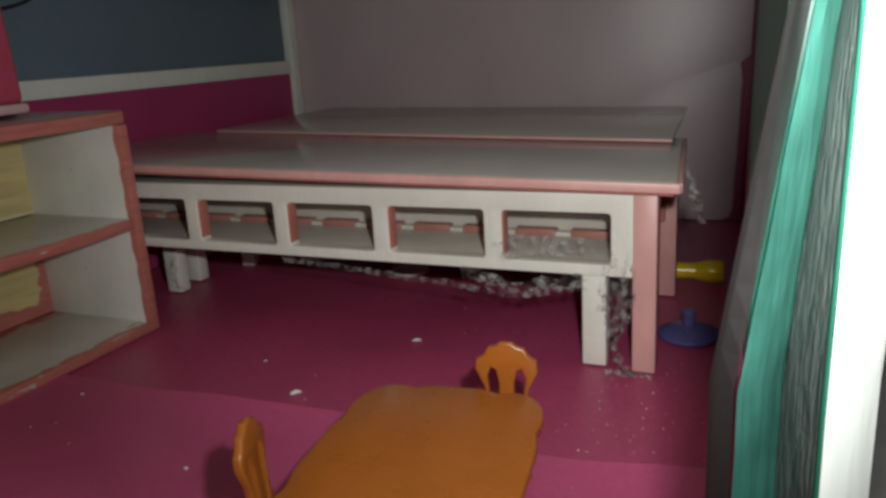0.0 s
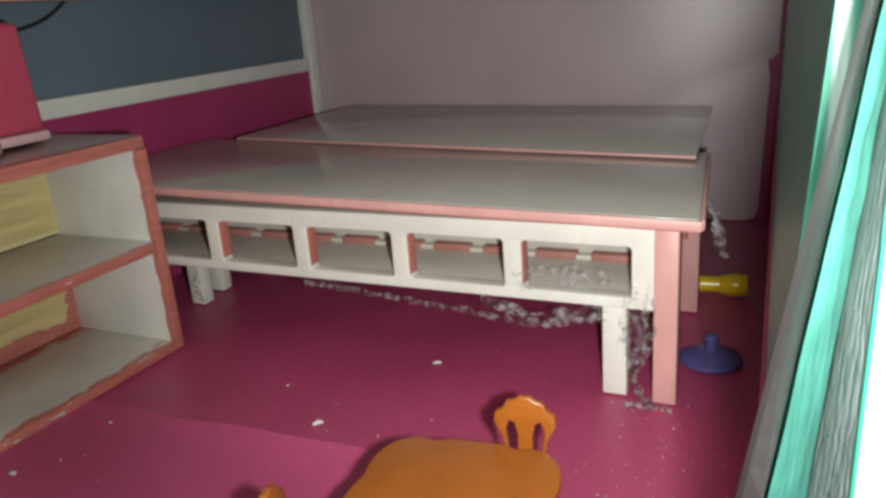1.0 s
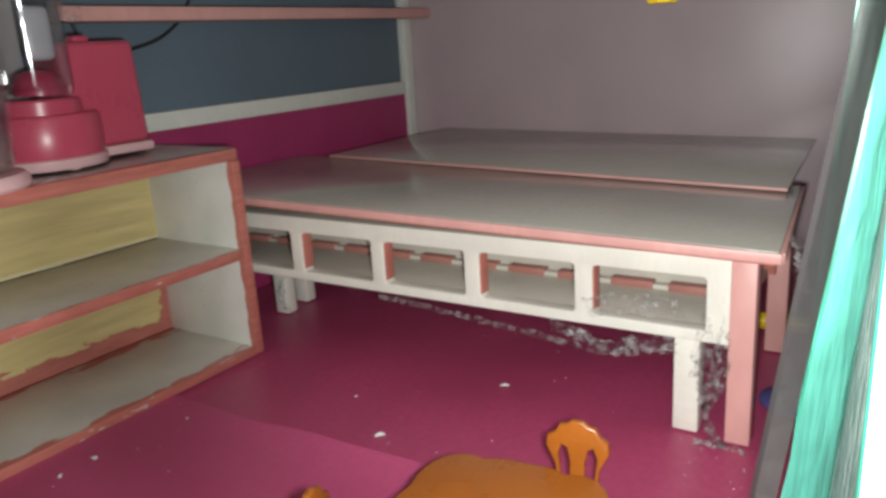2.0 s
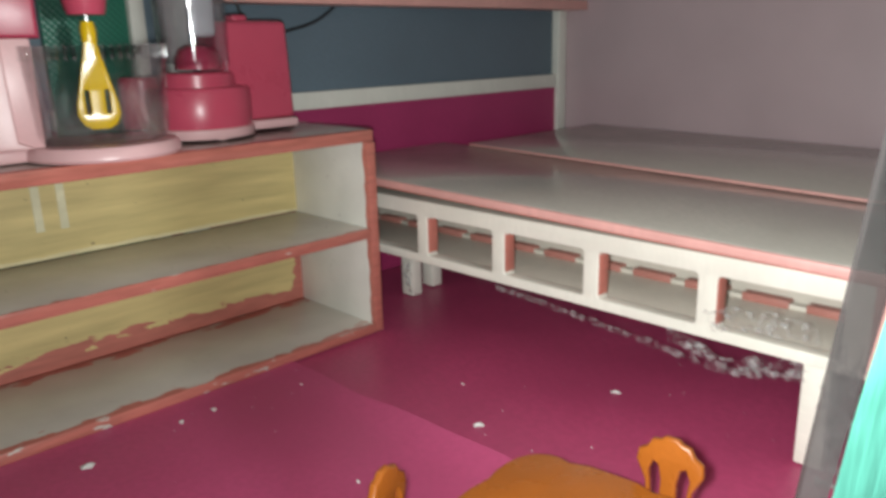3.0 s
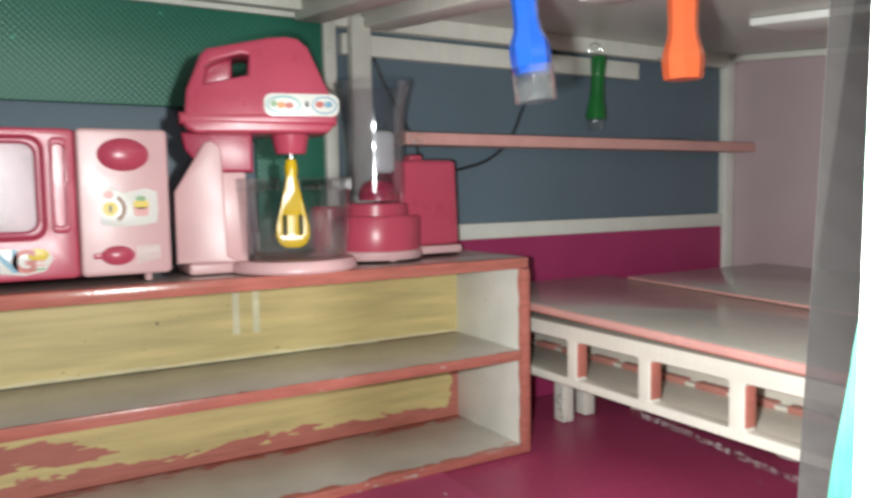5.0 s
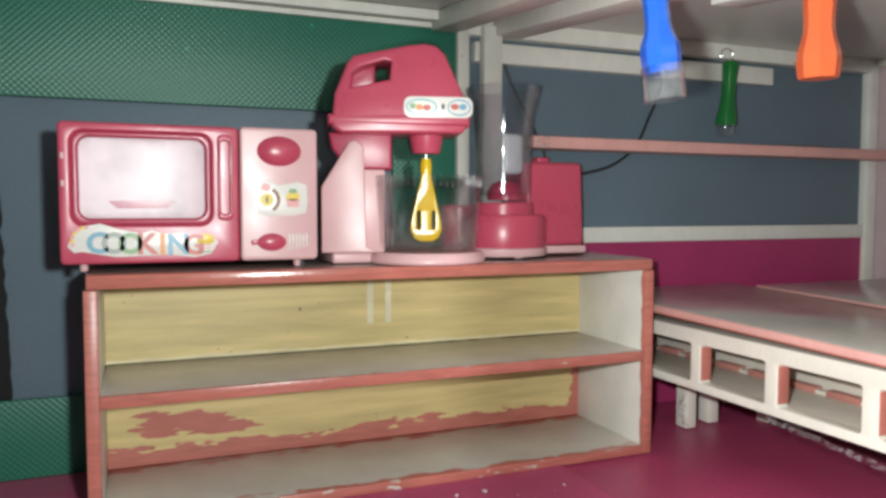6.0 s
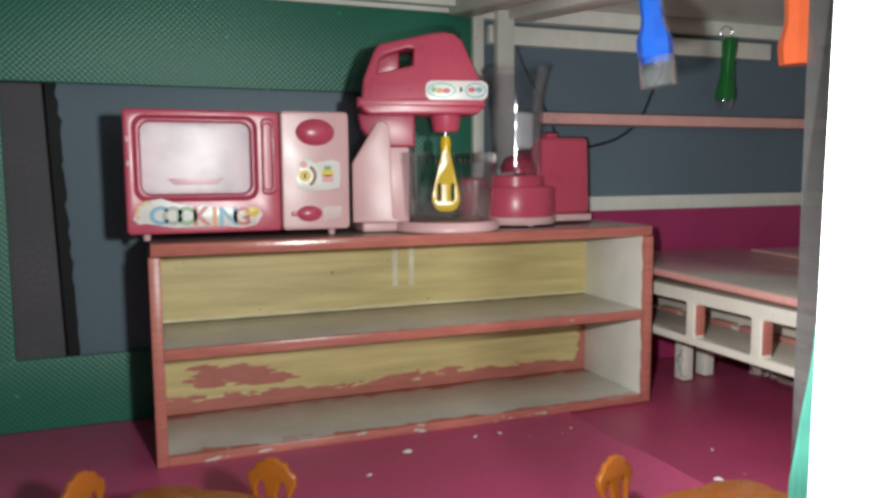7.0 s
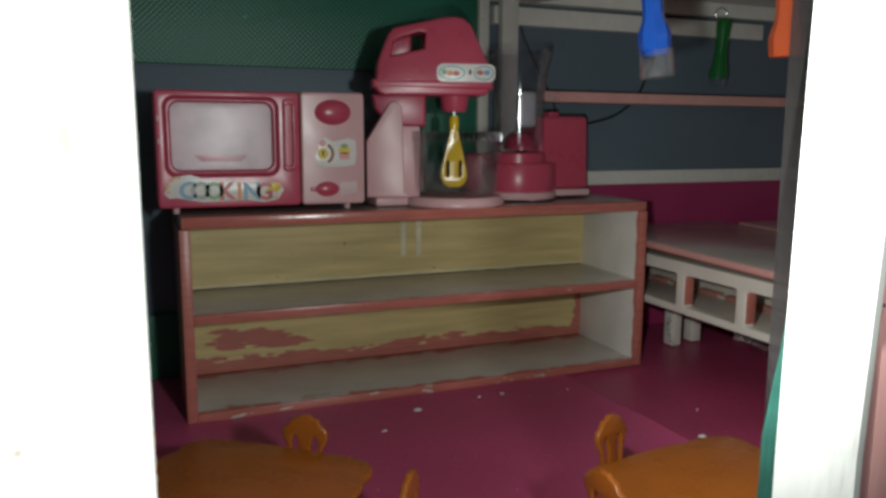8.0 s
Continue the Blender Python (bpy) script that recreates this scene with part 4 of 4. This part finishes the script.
# ---- narrow wall shelf, cables ----
ledge = thing("wall_ledge", pose(0.341, 0.5375, 0.2425), "narrow pink painted wall ledge under clear tape", "wall shelf")
part("board", block((0, 0, 0), (0.444, 0.030, 0.0100), 0.0008), m_pink, ledge)
part("tape_wrap", block((-0.0004, -0.0005, -0.0005), (0.016, 0.031, 0.0106), 0.001), m_film, ledge, "crumpled clear tape round the end")
crumb = bmesh.new()
bmesh.ops.create_grid(crumb, x_segments=26, y_segments=8, size=0.5)
for v in crumb.verts:
    v.co = Vector((0.315 + v.co.x * 0.06, 0.012 + v.co.y * 0.020, 0.0112 + 0.0022 * abs(noise.noise((v.co.x * 9, v.co.y * 5, 2)))))
tagged(part("clear_tape", crumb, m_film, None, "", pose(0.341, 0.5375, 0.2425)), "crumpled clear tape lying on the pink ledge", "tape")
for pts in (((0.331, 0.573, 0.318), (0.338, 0.5725, 0.300), (0.352, 0.572, 0.275), (0.362, 0.5718, 0.258), (0.372, 0.5715, 0.236), (0.372, 0.571, 0.20)),
            ((0.500, 0.573, 0.312), (0.494, 0.5725, 0.295), (0.485, 0.572, 0.278), (0.470, 0.5718, 0.250), (0.445, 0.5715, 0.232), (0.415, 0.571, 0.2235), (0.385, 0.571, 0.218), (0.377, 0.571, 0.19))):
    tagged(part("cable", tube(smooth_path(pts), 0.0013), m_black), "thin black cable along the blue board", "cable")


# ---- toy torches hanging from the ceiling ----
def toy_torch(m, mat, colour, length, tube_r, bell_r, capped, label):
    """Hangs head down; the head's rim lies at z = 0."""
    t = thing("toy_torch", m, label, "toy torch", "hanging toy torches")
    part("barrel", lathe([(0, 0.0265), (tube_r, 0.0265), (tube_r, 0.034), (tube_r * 1.05, length * 0.7), (tube_r * 1.05, length - 0.002), (tube_r * 0.8, length), (0, length)], 8), mat, t)
    part("head", lathe([(0, 0.001), (bell_r * 0.90, 0.001), (bell_r * 0.97, 0.003), (bell_r * 1.03, 0.011), (bell_r * 1.00, 0.0155), (tube_r * 1.12, 0.0225), (tube_r * 1.02, 0.0270), (0, 0.0270)], 8), mat, t)
    if capped:
        part("lens_cap", lathe([(bell_r * 1.10, -0.0130), (bell_r * 1.12, 0.004), (bell_r * 1.06, 0.0045), (bell_r * 1.04, -0.0125), (0, -0.0125), (0, -0.0133), (bell_r * 1.10, -0.0130)], 12), m_clear, t, "clear lens cap")
    part("cord", tube([(0, 0, length - 0.001), (0.0005, 0, length + 0.004), (0, 0, length + 0.012)], 0.0012, 6), m_paper, t)
    return t


toy_torch(pose(0.2830, 0.2955, 0.2605, -4.5, -4.5, 10), m_torch_blue, "blue", 0.058, 0.0064, 0.0100, True, "blue plastic toy torch with clear cap, hanging from ceiling")
toy_torch(pose(0.3825, 0.2875, 0.2630, 0, -1, 0), m_torch_orange, "orange", 0.056, 0.0080, 0.0112, False, "orange plastic toy torch hanging from the ceiling")
toy_torch(pose(0.4520, 0.1720, 0.2260, 0, 2, 0), m_yellow, "yellow", 0.060, 0.0060, 0.0085, False, "yellow plastic toy torch hanging from the ceiling")

vial = thing("green_vial", pose(0.5660, 0.5590, 0.2620), "small bottle-green toy torch with a clear tip on a wire ring", "toy torch", "hanging toy torches")
part("body", lathe([(0, 0.010), (0.0098, 0.010), (0.0102, 0.016), (0.0082, 0.026), (0.0066, 0.040), (0.0070, 0.055), (0.0080, 0.068), (0.0070, 0.072), (0, 0.072)], 20), m_torch_green, vial, "", pose(0, 0, 0, 0, 4))
part("tip", lathe([(0, 0.0), (0.0075, 0.0), (0.0086, 0.004), (0.0090, 0.0105), (0, 0.0105)], 20), m_clear, vial)
part("wire_ring", tube([(0.0075 * math.cos(a), 0, 0.078 + 0.0065 * math.sin(a)) for a in (2 * math.pi * k / 20 for k in range(20))], 0.0006, 6), m_steel, vial)

# ---- toys and scraps on the floor ----
floor_torch = thing("toy_torch", pose(0.5860, 0.1080, 0.0085, 90, 0, 6), "yellow plastic toy torch lying on the floor", "toy torch")
part("barrel", lathe([(0, -0.045), (0.0058, -0.045), (0.0064, -0.040), (0.0060, 0.004), (0, 0.004)], 20), m_yellow, floor_torch)
part("head", lathe([(0, 0.003), (0.0064, 0.003), (0.0085, 0.012), (0.0085, 0.021), (0.0078, 0.0225), (0, 0.0215)], 24), m_yellow, floor_torch)
lid = thing("toy_pan_cover", pose(0.4760, 0.0990, 0), "violet plastic toy pan lid with a knob lying on the floor", "toy lid")
part("rim", lathe([(0, 0), (0.0175, 0), (0.0186, 0.0015), (0.0182, 0.0032), (0.0150, 0.0050), (0.0080, 0.0078), (0, 0.0085)], 48), m_violet, lid)
part("knob", lathe([(0, 0.0075), (0.0042, 0.0075), (0.0038, 0.0110), (0.0046, 0.0160), (0.0035, 0.0175), (0, 0.0178)], 24), m_violet, lid)
plate_toy = thing("toy_plate", pose(0.5570, 0.3280, 0), "small white toy plate lying under the bench", "toy plate")
part("dish", lathe([(0, 0.0), (0.010, 0.0), (0.0165, 0.0030), (0.0160, 0.0040), (0.0095, 0.0014), (0, 0.0014)], 32), m_sticker, plate_toy)
stick = thing("white_stick", pose(0.5950, 0.3700, 0, 0, 0, 70), "short white stick lying under the bench", "stick")
part("bar", block((-0.016, -0.003, -0.0011), (0.016, 0.003, 0.004), 0.0008), m_white_wood, stick)
block_toy = thing("white_block", pose(0.5560, 0.4880, 0, 0, 0, 10), "small white wooden block on the floor", "block")
part("cube", block((-0.006, -0.006, -0.0011), (0.006, 0.006, 0.011), 0.0008), m_white_wood, block_toy)


def scrap(m, size, seed):
    """A torn, crumpled paper flake."""
    bm = bmesh.new()
    mid = bm.verts.new((0, 0, size * 0.5))
    rim = []
    for k in range(9):
        a = 2 * math.pi * k / 9
        r = size * (1 + 0.6 * noise.noise((3 * math.cos(a) + seed, 3 * math.sin(a), 1)))
        rim.append(bm.verts.new((r * math.cos(a), 0.6 * r * math.sin(a), 0.0002 + size * 0.4 * abs(noise.noise((a, seed, 4))))))
    for a, b in zip(rim, rim[1:] + rim[:1]):
        bm.faces.new((mid, a, b))
    ret = bmesh.ops.extrude_face_region(bm, geom=bm.faces[:])
    bmesh.ops.translate(bm, vec=(0, 0, -0.0004), verts=[v for v in ret["geom"] if isinstance(v, bmesh.types.BMVert)])
    bmesh.ops.recalc_face_normals(bm, faces=bm.faces[:])
    return tagged(part("paper_scrap", bm, m_paper, None, "", m, False), "tiny torn white scrap on the magenta floor", "scrap", "floor scraps")


for k, (x, y, z, size) in enumerate(((0.1666, 0.4148, 0.0006, 0.0038), (0.2233, 0.4248, 0.0006, 0.0022), (0.2436, 0.4246, 0.0006, 0.0026), (0.4269, 0.2619, -0.0006, 0.0030), (0.3394, 0.2961, -0.0006, 0.0034), (0.130, 0.385, 0.0006, 0.0022), (0.255, 0.300, 0.0006, 0.0014), (0.300, 0.415, 0.0006, 0.0012), (0.372, 0.340, -0.0006, 0.0012))):
    scrap(pose(x, y, z, 0, 0, 40 * k), size, 3.0 * k)

dust = bmesh.new()
rng = random.Random(5)
for k in range(150):
    if k < 60:
        x, y, z = rng.gauss(0.36, 0.03), rng.gauss(0.105, 0.018), -0.0008
    else:
        x, y, z = rng.uniform(0.02, 0.55), rng.uniform(0.08, 0.44), 0.0004
    z = 0.0006 if x < 0.312 else -0.0008
    if y < 0.075:
        continue
    s, a = rng.uniform(0.0002, 0.0007), rng.uniform(0, 6.28)
    vs = [dust.verts.new((x + s * math.cos(a + b), y + s * math.sin(a + b) * 0.6, z)) for b in (0, 2.1, 4.2)] + [dust.verts.new((x, y, z + s))]
    for f3 in ((0, 1, 3), (1, 2, 3), (2, 0, 3), (2, 1, 0)):
        dust.faces.new([vs[i] for i in f3])
tagged(part("dust_flecks", dust, m_paper, None, "", None, False), "pale dust flecks scattered over the magenta floor", "dust", "", "stuff")


# ---- torn cling film round the bench leg and under its rail ----
def film_ribbon(points, width, seed, steps=14, across=8, rough=0.006, hung=False):
    bm = bmesh.new()
    path = smooth_path(points, steps)
    rows = []
    for k, p in enumerate(path):
        row = []
        for j in range(across + 1):
            u = j / across - 0.5
            n = [noise.noise((k * 0.35 + seed, j * 0.8, c * 7.0)) for c in range(3)]
            if hung:
                w = width * (0.25 + 0.75 * math.sin(math.pi * k / (len(path) - 1)) ** 1.5)
                row.append(bm.verts.new((p.x + rough * n[0], p.y + u * w + 0.3 * rough * n[1], max(0.0004, p.z + rough * n[2]))))
                continue
            row.append(bm.verts.new((p.x + rough * n[0], p.y + 0.35 * u * width + rough * n[1], max(0.0002, p.z + u * width * (1 + 0.6 * n[2])))))
        rows.append(row)
    for a, b in zip(rows, rows[1:]):
        for j in range(across):
            bm.faces.new((a[j], b[j], b[j + 1], a[j + 1]))
    return bm


tagged(part("cling_film", film_ribbon(((0.4135, 0.222, 0.0525), (0.4115, 0.200, 0.0485), (0.4105, 0.186, 0.0455), (0.4110, 0.170, 0.0500), (0.4130, 0.150, 0.0530)), 0.0075, 51.0, 14, 8, 0.005), m_film), "torn cling film drooping under the bench rail", "cling film")
FILM = "crumpled torn cling film hanging from the white bench"
tagged(part("cling_film", film_ribbon(((0.416, 0.350, 0.052), (0.414, 0.290, 0.049), (0.413, 0.235, 0.045), (0.412, 0.190, 0.042), (0.414, 0.150, 0.049)), 0.0042, 2.0, 16, 6, 0.004), m_film), FILM, "cling film")
tagged(part("cling_film", film_ribbon(((0.424, 0.1300, 0.096), (0.421, 0.1305, 0.075), (0.417, 0.1315, 0.056), (0.414, 0.1315, 0.042), (0.415, 0.1320, 0.028), (0.414, 0.1345, 0.018)), 0.0200, 9.0, 10, 10, 0.008, True), m_film), "twisted clear film between the table legs", "cling film")
tagged(part("cling_film", film_ribbon(((0.414, 0.1345, 0.020), (0.412, 0.1320, 0.011), (0.408, 0.1270, 0.004), (0.406, 0.1210, 0.003), (0.406, 0.1120, 0.003)), 0.006, 15.0, 10, 6, 0.006, True), m_film), "crumpled clear film lying by the table legs", "cling film")
tagged(part("cling_film", film_ribbon(((0.403, 0.1360, 0.002), (0.405, 0.1290, 0.004), (0.407, 0.1220, 0.003)), 0.005, 41.0, 10, 6, 0.005), m_film), "crumpled clear film lying by the table legs", "cling film")
tagged(part("cling_film", film_ribbon(((0.4130, 0.200, 0.066), (0.4128, 0.175, 0.072), (0.4130, 0.145, 0.074)), 0.012, 21.0, 10, 8, 0.002), m_film), "clear film stretched over an opening of the bench", "cling film")
tagged(part("cling_film", film_ribbon(((0.4230, 0.0965, 0.112), (0.4215, 0.0925, 0.098), (0.4300, 0.0930, 0.090), (0.445, 0.0940, 0.100)), 0.014, 27.0, 10, 8, 0.005), m_film), "clear film folded round the table corner", "cling film")
tagged(part("cling_film", film_ribbon(((0.466, 0.490, 0.050), (0.467, 0.4925, 0.035), (0.466, 0.495, 0.012), (0.468, 0.488, 0.003)), 0.010, 33.0, 10, 6, 0.005), m_film), "clear film round the far bench leg", "cling film")
